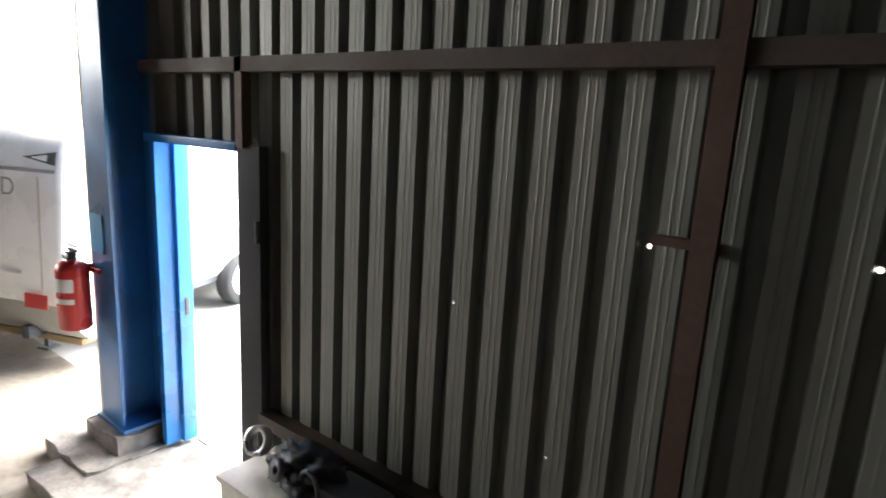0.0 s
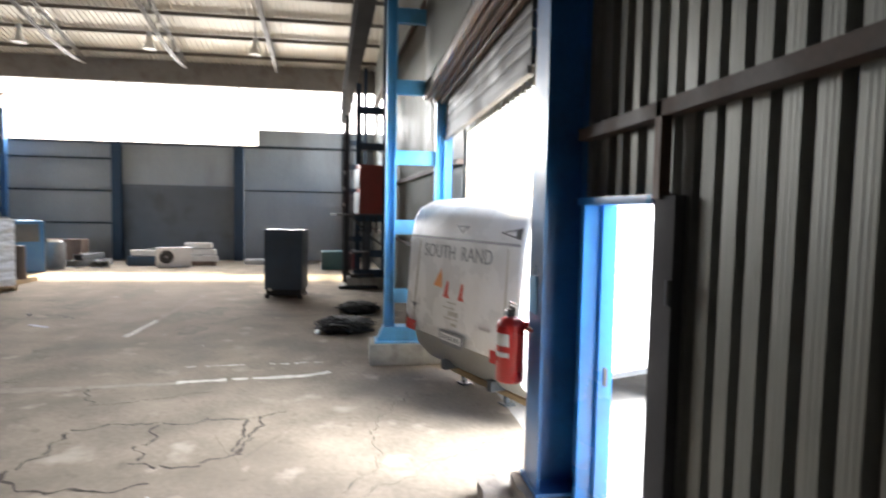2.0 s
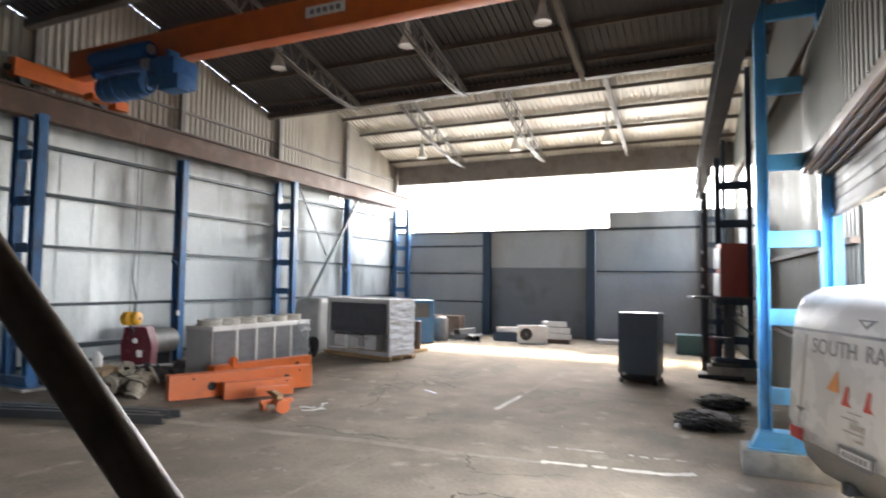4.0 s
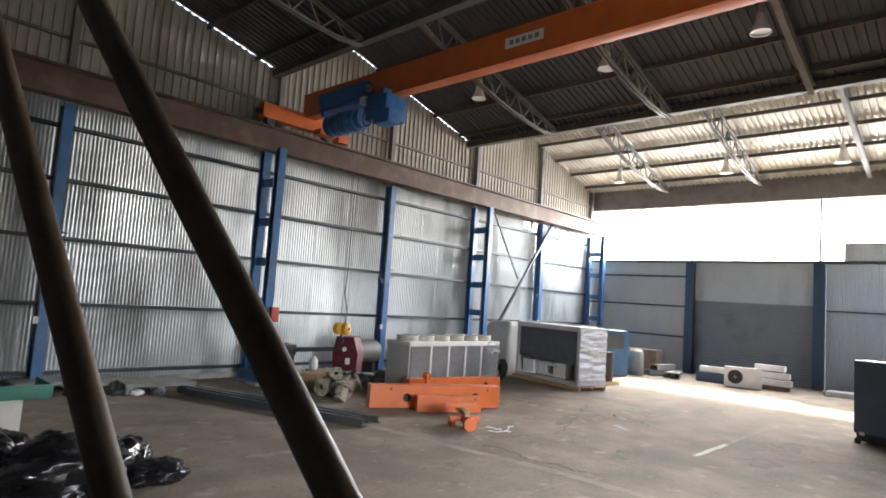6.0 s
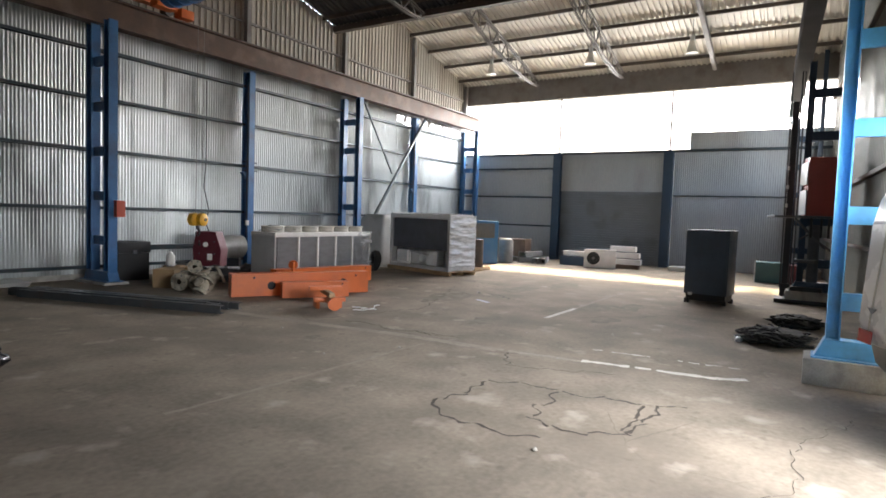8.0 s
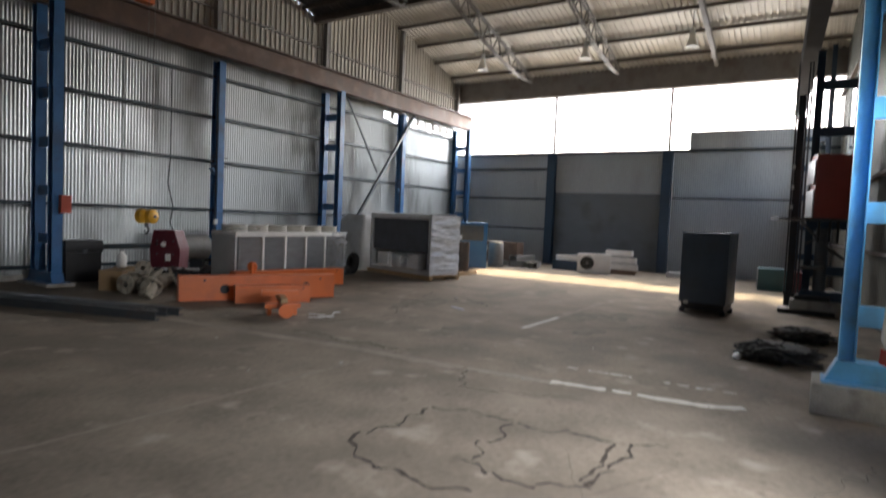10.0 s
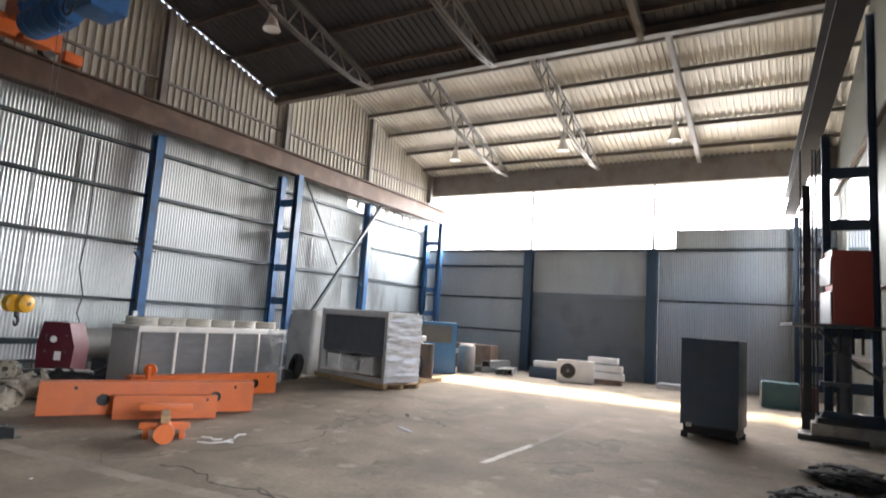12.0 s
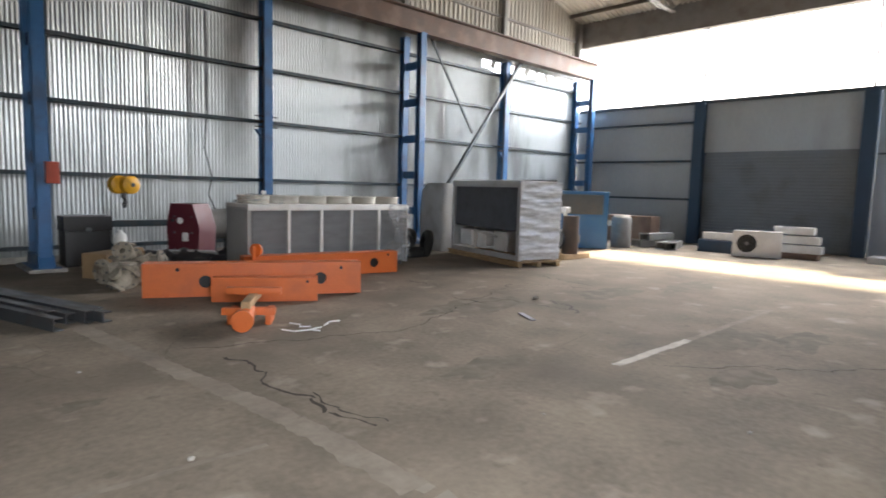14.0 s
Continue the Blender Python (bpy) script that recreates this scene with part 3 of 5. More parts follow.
    part("plinth", bx((0, ym, foot / 2), (0.55, pl + 0.55, foot), 0.03), KERB, ob, "pitted concrete plinth")
    return ob


for x, front, back in ((0.35, -12.0, -12.7), (-7.34, -11.58, -12.28), (-16.1, -12.0, -12.7), (-24.5, -12.0, -12.7)):
    lattice_column("dark blue battened steel crane column against the gable wall", front, back, 5.7, BLUE, None, 0.06, 0.19).location = (x, 0, 0)
for x in (-16.4, -24.6):
    lattice_column("blue battened steel crane column on the side wall, darkened as backlit", 1.7, 2.42, 5.6, DIMBLUE, 7.9).location = (x, yr(x) - YR, 0)
lattice_column("light blue battened steel crane column on a concrete plinth, brightened for door daylight", 1.72, 2.42, 7.9, LIGHTBLUE, 7.9).location = (-8.3, 0, 0)


def wall_post(x, y, h, w, d):
    ob = thing("wall_column", "dark blue steel column bolted to the wall rails", "column", Matrix.Translation((x, y, 0)), "wall columns")
    part("web", ibeam((0, 0, 0), (0, 0, h), w, d, 0.016, None, (0, 1, 0)), BLUE, ob)
    part("bracket", prism([(0, 0), (0.18, 0.2), (0, 0.2)], 0.12, None, Matrix.Translation((w / 2, 0.05, 2.6))), BLUE, ob)
    for z in (2.86, 2.98, 3.1):
        part("cable_pin", rod((-w / 2 - 0.14, 0.1, z), (w / 2 + 0.22, 0.1, z), 0.014, 8), DARKBEAM, ob, "dark cable hanger pin")
    part("conduit", rod((w / 2 + 0.03, 0.12, 0.9), (w / 2 + 0.03, 0.12, h - 0.4), 0.016, 8), DARKBEAM, ob, "thin dark conduit")
    part("junction_box", bx((w / 2 + 0.04, 0.16, 1.35), (0.1, 0.06, 0.14), 0.008), PANEL, ob, "small grey junction box")
    return ob


for x in (-3.02, -11.9, -20.3):
    wall_post(x, -12.62, 5.7, 0.2, 0.3)
bm = bmesh.new()
for x in (-3.02, -7.85, -11.9, -16.1, -20.3, -24.6):
    beam((x, YL + 0.16, 5.9), (x, YL + 0.16, roof_z(x) - 0.1), 0.14, 0.16, bm, (0, 1, 0))
structure("trim_gable_posts", bm, TRUSS, "dark upper gable posts")

# torn sheet ends hanging in the slot under the runway
rnd = random.Random(12)
for k in range(9):
    x = -24.6 + 0.58 * k
    bm = bx((0, 0, 0), (rnd.uniform(0.16, 0.42), 0.02, rnd.uniform(0.26, 0.4)), 0.004)
    for v in bm.verts:
        v.co.y += 0.05 * noise.noise(v.co * 6 + Vector((k, 0, 0)))
    solo("torn_sheet", bm, OLDSHEET, "bent torn scrap of wall sheet under the runway", "sheet scrap", Matrix.Translation((x, YL + 0.03, rnd.uniform(5.58, 5.66))) @ pose(0, 0, 0, 0, rnd.uniform(-30, 30), 0), "torn sheets")

# crane runway beams
for name, y, y2 in (("runway_beam", -12.15, -12.15), ("runway_beam", 2.0, 0.64)):
    ob = thing(name, "brown rust-stained steel crane runway beam with a rail", "crane beam", None, "crane runway")
    # Right-hand beam is a near-black copy, darkened for its shaded underside.
    part("girder", ibeam((XB - 0.2, y, 6.0), (-24.95, y2, 6.0), 0.32, 0.6, 0.03), RUST if y < 0 else DARKBEAM, ob)
    part("rail", beam((XB - 0.2, y, 6.33), (-24.95, y2, 6.33), 0.06, 0.06), STEEL, ob)

# cross bracing of the far left bay
ob = thing("wall_brace", "crossed steel angle braces between the gable columns", "brace")
part("strut", beam((-17.0, -12.4, 0.95), (-20.85, -12.4, 5.8), 0.09, 0.09), GIRT, ob)
part("tie", beam((-16.75, -12.45, 5.9), (-18.64, -12.45, 3.3), 0.05, 0.05), GIRT, ob)

RAIL = [(-0.202, 0.963, 1.771), (0.131, -0.426, 3.378), (-0.074, 0.638, 1.723), (0.132, -0.666, 3.292)]

# ---------------------------------------------------------------- doors in the side wall
ob = thing("roller_shutter", "rolled-up steel roller shutter hanging above the caravan", "roller shutter")
curtain = part("curtain", bx(((OX0 + OX1) / 2, 2.54, 3.65), (4.2, 0.01, 0.8)), ROLLER, ob, "grey ribbed steel curtain")
for k in range(7):
    part("slat", bx(((OX0 + OX1) / 2 + 0.04, 2.5, 3.285 + 0.125 * k), (OX1 - OX0 - 0.16, 0.045, 0.122), 0.02), ROLLER, curtain)
part("bottom_rail", bx(((OX0 + OX1) / 2, 2.5, 3.2), (4.3, 0.06, 0.06), 0.008), ROLLER, ob)
for k, (y, z, h) in enumerate(((2.2, 3.8, 0.1), (2.27, 3.775, 0.09), (2.35, 3.75, 0.08), (2.43, 3.72, 0.08))):
    part("casing_strip", bx(((OX0 + OX1) / 2 + 0.02, y, z), (4.42, 0.055, h), 0.012), CASING, ob)
part("casing_top", bx(((OX0 + OX1) / 2 + 0.05, 2.42, 4.52), (4.3, 0.44, 1.3), 0.01), SHEET, ob, "pale sheet box round the roller")
for k in range(28):
    part("casing_rib", bx((OX0 + 0.2 + 0.152 * k, 2.195, 4.5), (0.05, 0.016, 1.22), 0.004), SHEET, ob)
part("casing_end", bx((OX1 + 0.02, 2.42, 4.42), (0.03, 0.5, 1.3), 0.004), DARKRUST, ob, "dark brown end plate")
for x in (OX0 + 0.08, OX1 - 0.02):
    part("guide", boxes([((x, 2.56, 1.65), (0.05, 0.09, 3.3))]), KERB if x > -5 else BLUE, ob, "paint-flaked steel guide rail")

ob = thing("door_frame", "blue steel frame of the open personnel door", "door frame")
part("jamb", boxes([((DX0 + 0.03, 2.78, 1.19), (0.06, 0.16, 2.13)), ((DX0 + 0.075, 2.86, 1.19), (0.05, 0.1, 2.13))], 0.006), DOORBLUE, ob)
part("head", boxes([((-3.1, 2.78, DZ), (1.0, 0.16, 0.05))], 0.006), DOORBLUE, ob)
part("lock_keep", bx((DX0 + 0.104, 2.86, 1.12), (0.008, 0.025, 0.12), 0.002), STEEL, ob, "small steel lock keep")
ob = thing("personnel_door", "steel personnel door folded back against the wall, near-black as unlit", "door")
# Leaf and channel coloured near-black to stand in for their unlit faces.
part("leaf", bx((-2.5, 2.74, 1.18), (0.2, 0.06, 2.17), 0.006), DARKBEAM, ob)
part("edge_channel", boxes([((-2.6, 2.8, 1.18), (0.03, 0.14, 2.2))]), DARKBEAM, ob)
for z in (0.55, 1.75):
    part("hinge", rod((-2.41, 2.7, z), (-2.41, 2.7, z + 0.12), 0.014), STEEL, ob)

def rough_block(c, s, seed, amount=0.035):
    """A cast block with broken edges and an uneven face."""
    bm = bmesh.new()
    bmesh.ops.create_cube(bm, size=1)
    bmesh.ops.subdivide_edges(bm, edges=bm.edges[:], cuts=13, use_grid_fill=True)
    for v in bm.verts:
        p = Vector((v.co.x * s[0], v.co.y * s[1], v.co.z * s[2])) + Vector(c)
        edge = sum(1 for k in range(3) if abs(v.co[k]) > 0.49)
        q = p * 6 + Vector((seed, 0, 0))
        shift = noise.noise_vector(q) * amount * (0.5, 0.5, 1.0, 1.2)[edge] + noise.noise_vector(q * 4) * amount * 0.3
        if v.co.z < -0.49:
            shift.z = 0
        if edge >= 2 and v.co.z > 0.4:
            shift.z -= amount * 0.8 * max(0, noise.noise(q * 0.7) + 0.3)
        v.co = p + shift
    return bm


structure("trim_door_step", rough_block((-3.0, 2.45, 0.05), (1.75, 0.95, 0.1), 3, 0.02), FOOTING, "worn concrete step before the small door")
structure("trim_column_footing", merge(rough_block((-3.86, 2.5, 0.065), (0.72, 0.62, 0.13), 7), rough_block((-3.8, 2.62, 0.19), (0.46, 0.42, 0.13), 11, 0.025)), FOOTING, "broken concrete footing of the door column")

ob = thing("door_column", "wide blue steel column between the two doors", "column")
part("web", ibeam((-3.81, 2.66, 0.25), (-3.81, 2.66, 8.1), 0.29, 0.32, 0.02, None, (0, 1, 0)), COLUMNBLUE, ob)
part("patch_plate", bx((-3.86, 2.494, 1.6), (0.17, 0.008, 0.26), 0.002), LIGHTBLUE, ob, "pale blue repair plate")
part("foot_plate", bx((-3.79, 2.66, 0.265), (0.4, 0.38, 0.025)), COLUMNBLUE, ob)

ob = thing("fire_extinguisher", "red fire extinguisher hanging on the blue column", "fire extinguisher", Matrix.Translation((-3.97, 2.37, 0.95)) @ Matrix.Diagonal((1.18, 1.18, 1.0, 1)))
part("cylinder", lathe([(0, 0), (0.075, 0.0), (0.085, 0.012), (0.085, 0.4), (0.08, 0.435), (0.055, 0.46), (0.025, 0.475), (0, 0.475)], 28), RED, ob, "", True)
for z0, z1 in ((0.27, 0.36), (0.19, 0.225)):
    bm = lathe([(0.0862, z0), (0.0862, z1)], 36)
    bmesh.ops.delete(bm, geom=[f for f in bm.faces if not -125 < math.degrees(math.atan2(f.calc_center_median().y, f.calc_center_median().x)) < -15], context="FACES")
    part("label", bm, PAPER, ob, "white instruction label", True)
part("valve", boxes([((0, 0, 0.5), (0.045, 0.045, 0.06)), ((0.03, 0, 0.545), (0.1, 0.02, 0.018)), ((0.035, 0, 0.575), (0.11, 0.02, 0.012))], 0.004), BLACK, ob)
part("gauge", rod((0, -0.02, 0.5), (0, -0.04, 0.5), 0.018), ALLOY, ob)
part("hanger", boxes([((0.06, 0.09, 0.4), (0.14, 0.02, 0.025)), ((0.0, 0.09, 0.4), (0.02, 0.05, 0.06))]), RED, ob)

# ---------------------------------------------------------------- caravan in the roller doorway
CAR = Matrix.Translation((-6.39, 2.36, 0)) @ pose(0, 0, 0, 0, 0, 21.7)
ob = thing("caravan", "white touring caravan parked tail-first in the roller doorway", "caravan", CAR)
prof = [(0.3, 0.36), (0.06, 0.66), (0.0, 0.85), (0.06, 1.82), (0.12, 2.08), (0.2, 2.21), (0.4, 2.31), (1.1, 2.37), (4.9, 2.39), (5.3, 2.12), (5.6, 1.2), (5.5, 0.36)]
bm = prism(prof, 2.46, None, pose(0, 0, 0, 0, 0, 90))
rim = [e for e in bm.edges if abs(e.verts[0].co.x - e.verts[1].co.x) < 1e-3]
for v in bm.verts:
    v.co.x = v.co.x * (0.82 if v.co.z < 0.5 else 0.94 if v.co.z < 0.7 else 1.0) - 0.05
bmesh.ops.bevel(bm, geom=rim, offset=0.09, segments=4, affect="EDGES", profile=0.6)
part("body", bm, WHITE, ob)
tilt = math.degrees(math.atan2(0.06, 0.97))


def on_tail(x, z, off=0.004):
    """A place on the sloping tail panel, with its own x and z axes in the panel."""
    y = 0.06 * (z - 0.85) / 0.97 if z < 1.82 else 0.06 + 0.06 * (z - 1.82) / 0.26
    return Matrix.Translation((x, y - off, z)) @ pose(0, 0, 0, 90 - (tilt if z < 1.82 else 13), 0, 0)


def flat(pts, thick=0.004):
    bm = bmesh.new()
    f = bm.faces.new([bm.verts.new((x, y, 0)) for x, y in pts])
    r = bmesh.ops.extrude_face_region(bm, geom=[f])
    bmesh.ops.translate(bm, verts=[v for v in r["geom"] if isinstance(v, bmesh.types.BMVert)], vec=(0, 0, thick))
    bmesh.ops.recalc_face_normals(bm, faces=bm.faces)
    return bm


def decal(name, pts, x, z, material, label="", off=0.002):
    p = part(name, flat(pts), material, ob, label)
    p.matrix_local = on_tail(x, z, off)
    return p


def quad(w, h):
    return [(-w / 2, -h / 2), (w / 2, -h / 2), (w / 2, h / 2), (-w / 2, h / 2)]


# Flat grey strip paints the shade in the groove across the tail.
decal("groove", quad(2.3, 0.03), -0.05, 1.85, GREYTRIM, "grey strip standing in for a shaded groove")
# Flat grey shape paints the shaded recess round the number plate.
decal("plate_recess", [(-0.27, 0.07), (-0.25, -0.05), (-0.2, -0.085), (0.22, -0.085), (0.27, -0.04), (0.28, 0.07)], -0.06, 0.72, GREYTRIM, "flat grey shape for the shaded number plate recess")
decal("plate_face", quad(0.44, 0.085), -0.06, 0.72, PAPER, "pale number plate with unreadable characters", 0.007)
for k in range(6):
    decal("plate_mark", quad(0.03, 0.05), -0.22 + 0.064 * k, 0.72, GREYTRIM, "", 0.012)
for x in (-1.06, 0.86):
    decal("tail_lamp", quad(0.26, 0.13), x, 0.72 if x < 0 else 0.7, LAMPRED, "red tail lamp")
decal("window", [(-0.19, 0.0), (0.17, -0.06), (0.17, 0.06)], 0.92, 1.96, BLACK, "small dark triangular window")
decal("window_pane", [(-0.1, 0.0), (0.08, -0.028), (0.08, 0.03)], 0.92, 1.96, WHITE, "", 0.007)
decal("badge", [(0.0, -0.05), (0.14, 0.04), (-0.14, 0.04)], 0.0, 1.97, GREYTRIM, "grey triangular badge")
decal("badge_inner", [(0.0, -0.02), (0.07, 0.025), (-0.07, 0.025)], 0.0, 1.97, WHITE, "", 0.007)
decal("sail_mark", [(-0.12, -0.07), (0.08, -0.08), (0.05, 0.14), (-0.03, 0.05)], -0.42, 1.35, mat("orange_print", (0.75, 0.3, 0.07), 0.5), "orange printed shape")
REDPRINT = mat("red_print", (0.6, 0.08, 0.05), 0.5)
for x, s in ((-0.22, 1.0), (0.1, 0.85)):
    decal("sail_mark", [(-0.08 * s, -0.08), (0.07 * s, -0.08), (0.02, -0.04), (0.03, 0.11), (-0.01, 0.11)], x, 1.25, REDPRINT, "small red printed shape")
SKETCH = mat("grey_print_and_groove", (0.48, 0.46, 0.4), 0.6)
for k, (x, z, w, h) in enumerate(((-0.1, 1.12, 0.2, 0.012), (-0.16, 1.06, 0.26, 0.012), (-0.05, 1.0, 0.2, 0.05), (-0.1, 0.94, 0.3, 0.015), (-0.02, 0.88, 0.12, 0.03))):
    decal("sketch_mark", quad(w, h), x, z, SKETCH)
decal("handle", quad(0.2, 0.03), 0.62, 0.95, ALLOY, "chrome grab handle", 0.02)
decal("handle", [(-0.09, 0.03), (0.0, -0.03), (0.09, 0.03)], -1.0, 0.98, GREYTRIM)
LETTERS = mat("grey_lettering", (0.26, 0.27, 0.28), 0.5)
for word, x in (("SOUTH", -0.455), ("RAND", 0.345)):
    txt = bpy.data.curves.new("lettering", "FONT")
    txt.body, txt.size, txt.extrude, txt.align_x = word, 0.225, 0.002, "CENTER"
    tmp = new("lettering_tmp", txt)
    me = bpy.data.meshes.new_from_object(tmp)
    bpy.data.objects.remove(tmp)
    me.materials.clear()
    me.materials.append(LETTERS)
    t = new("lettering", me)
    t.parent = ob
    tagged(t, "grey printed lettering")
    t.matrix_local = on_tail(x, 1.62, 0.003)
part("bumper", prism([(0.6, 0.24), (0.3, 0.27), (0.12, 0.46), (0.07, 0.64), (0.12, 0.66), (0.5, 0.44)], 2.2, None, pose(0, 0, 0, 0, 0, 90)), mat("grey_bumper", (0.36, 0.35, 0.32), 0.55, dirt=(0.2, 0.17, 0.13)), ob, "grey dirty rear bumper")
for sx, lean in ((-1.02, 0.07), (0.94, -0.03)):
    # Flat grey strips paint the shade of the moulded grooves.
    p = part("moulding_line", flat([(-0.012, -0.5), (0.0, -0.55), (0.012, -0.5), (0.02 + lean, 0.48), (-0.004 + lean, 0.48)]), SKETCH, ob, "grey strip drawn as the shade of a moulded groove")
    p.matrix_local = on_tail(sx, 1.32, 0.0015)
part("under_plank", bx((0.1, 0.42, 0.2), (1.7, 0.16, 0.06), 0.006), WOOD, ob, "weathered timber under the bumper")
for x in (-0.55, 0.35):
    part("corner_steady", boxes([((x, 0.5, 0.1), (0.05, 0.05, 0.2)), ((x, 0.5, 0.012), (0.14, 0.14, 0.024))]), STEEL, ob, "steel corner steady leg")
part("chassis", boxes([((0, 2.8, 0.36), (1.9, 5.0, 0.08)), ((-0.5, 0.5, 0.3), (0.08, 0.7, 0.12)), ((0.5, 0.5, 0.3), (0.08, 0.7, 0.12))]), STEEL, ob)
for sx in (-1, 1):
    w = part("wheel", lathe([(0.2, -0.09), (0.3, -0.1), (0.325, -0.07), (0.325, 0.07), (0.3, 0.1), (0.2, 0.09)], 28, None, pose(sx * 1.02, 2.7, 0.28, 0, 90, 0)), RUBBER, ob, "black tyre", True)
    part("rim", lathe([(0, 0.1), (0.07, 0.105), (0.08, 0.07), (0.17, 0.06), (0.2, 0.095), (0.21, 0.06)], 28, None, pose(sx * 1.02, 2.7, 0.28, 0, 90 * sx, 0)), WHITE, w, "white steel rim", True)
part("socket_cover", rod((1.14, 0.9, 0.75), (1.16, 0.9, 0.75), 0.07, 20), GREYTRIM, ob, "round grey service flap")
part("vent_cover", bx((1.145, 0.6, 0.8), (0.02, 0.18, 0.16), 0.01), PAPER, ob)

# ---------------------------------------------------------------- crane
def tube_ring(c, r, w):
    """A hanging loop of cable round the point c."""
    bm = bmesh.new()
    pts = [(c[0], c[1] + r * math.cos(0.42 * k + 0.6), c[2] + r * 1.2 * math.sin(0.42 * k + 0.6)) for k in range(14)]
    for a, b in zip(pts, pts[1:]):
        rod(a, b, w, 8, None, bm)
    return bm


ob = thing("bridge_crane", "orange overhead crane girder with a blue hoist at its end", "overhead crane", Matrix.Translation((-8.6, 0, 0)))
part("girder", bx((0.25, -5.2, 7.1), (0.28, 13.9, 0.58), 0.004), ORANGE, ob)
for z in (6.8, 7.4):
    part("flange", bx((0.25, -5.2, z), (0.31, 13.9, 0.025), 0.004), ORANGE, ob)
part("sign", bx((0.394, -5.1, 7.14), (0.006, 0.85, 0.2), 0.002), PAPER, ob, "white capacity sign, unreadable")
for k in range(5):
    part("sign_mark", bx((0.399, -5.38 + 0.14 * k, 7.14), (0.004, 0.09, 0.09)), GREYTRIM, ob)
for y in (-12.15, 1.75):
    c = part("end_carriage", bx((0.5, y, 6.69), (2.2, 0.26, 0.38), 0.02), ORANGE, ob)
    for x in (-0.4, 1.35):
        part("wheel", rod((x, y - 0.1, 6.46), (x, y + 0.1, 6.46), 0.12, 20), STEEL, c)
    part("buffer", rod((1.6, y, 6.66), (1.72, y, 6.66), 0.07, 14), BLACK, c)
h = part("hoist_frame", boxes([((0.4, -9.9, 6.72), (0.5, 2.3, 0.08)), ((0.45, -10.9, 6.72), (0.4, 0.1, 0.3)), ((0.45, -8.7, 6.72), (0.4, 0.1, 0.3))], 0.01), HOISTBLUE, ob, "blue hoist frame")
part("drum", rod((0.57, -11.0, 6.98), (0.57, -9.3, 6.98), 0.18, 24), HOISTBLUE, h)
for k in range(12):
    part("drum_groove", rod((0.57, -10.9 + 0.13 * k, 6.98), (0.57, -10.86 + 0.13 * k, 6.98), 0.188, 20), HOISTBLUE, h)
part("drum_cap", rod((0.57, -9.3, 6.98), (0.57, -9.24, 6.98), 0.1, 16), ALLOY, h, "bright end cap of the drum")
part("cable_loop", tube_ring((0.75, -9.0, 6.2), 0.16, 0.016), BLACK, h, "loose black supply cable")
for y in (-10.5, -10.2, -9.9):
    part("cooling_rib", rod((0.5, y, 6.32), (0.5, y + 0.03, 6.32), 0.285, 24), HOISTBLUE, h)
part("limit_switch", bx((0.72, -9.2, 6.62), (0.12, 0.2, 0.18), 0.01), ALLOY, h, "grey limit switch")
part("motor", rod((0.5, -10.7, 6.32), (0.5, -9.6, 6.32), 0.26, 24), HOISTBLUE, h)
part("motor_fan_cover", rod((0.5, -9.6, 6.32), (0.5, -9.42, 6.32), 0.22, 24), HOISTBLUE, h)
part("gearbox", boxes([((0.45, -8.75, 6.40), (0.62, 0.7, 0.55)), ((0.45, -9.15, 6.55), (0.4, 0.3, 0.3))], 0.05), HOISTBLUE, h)
part("control_box", bx((0.62, -8.5, 6.15), (0.34, 0.5, 0.3), 0.02), HOISTBLUE, h)
part("orange_bracket", boxes([((0.1, -11.5, 6.35), (0.5, 0.3, 0.14))], 0.02), ORANGE, ob)
part("stop_bracket", bx((-0.85, -12.12, 6.5), (0.35, 0.3, 0.22), 0.02), ORANGE, ob)
for y in (-9.52, -9.32):
    part("rope", rod((0.6, y, 6.3), (0.62, y, 1.4), 0.006, 6), BRIGHTSTEEL, ob)
ob = thing("hook_block", "yellow two-sheave crane hook block hanging on its ropes", "crane hook", Matrix.Translation((-7.97, -9.43, 1.5)) @ Matrix.Scale(0.82, 4))
for x, y in ((0.075, -0.06), (-0.085, 0.05)):
    part("sheave_guard", lathe([(0, -0.09), (0.13, -0.09), (0.165, -0.06), (0.165, 0.06), (0.13, 0.09), (0.06, 0.1), (0, 0.1)], 28, None, Matrix.Translation((x, y, 0)) @ pose(0, 0, 0, 90, 0, 196)), YELLOW, ob)
part("cheek", bx((0, 0, -0.02), (0.14, 0.14, 0.26), 0.02, pose(0, 0, 0, 0, 0, 42)), YELLOW, ob)
part("axle_cap", rod((-0.11, 0.14, 0), (-0.115, 0.17, 0), 0.035, 16), STEEL, ob)
part("shank", rod((0, 0, -0.1), (0, 0, -0.24), 0.045, 14), STEEL, ob)
bm = bmesh.new()
prev = None
for k in range(11):
    a = math.radians(90 - 27 * k)
    p = (0, 0.075 * math.cos(a) + 0.0, -0.32 + 0.085 * math.sin(a))
    if prev:
        rod(prev, p, 0.034 - 0.0018 * k, 10, None, bm)
    prev = p
part("hook", bm, BLACK, ob)


# lamps
LAMPSHADE = mat("spun_aluminium", (0.8, 0.78, 0.72), 0.45, 0.0, vary=0.08)


def bay_lamp(drop):
    ob = thing("high_bay_lamp", "bell-shaped aluminium high-bay lamp, switched off", "ceiling lamp", None, "high-bay lamps")
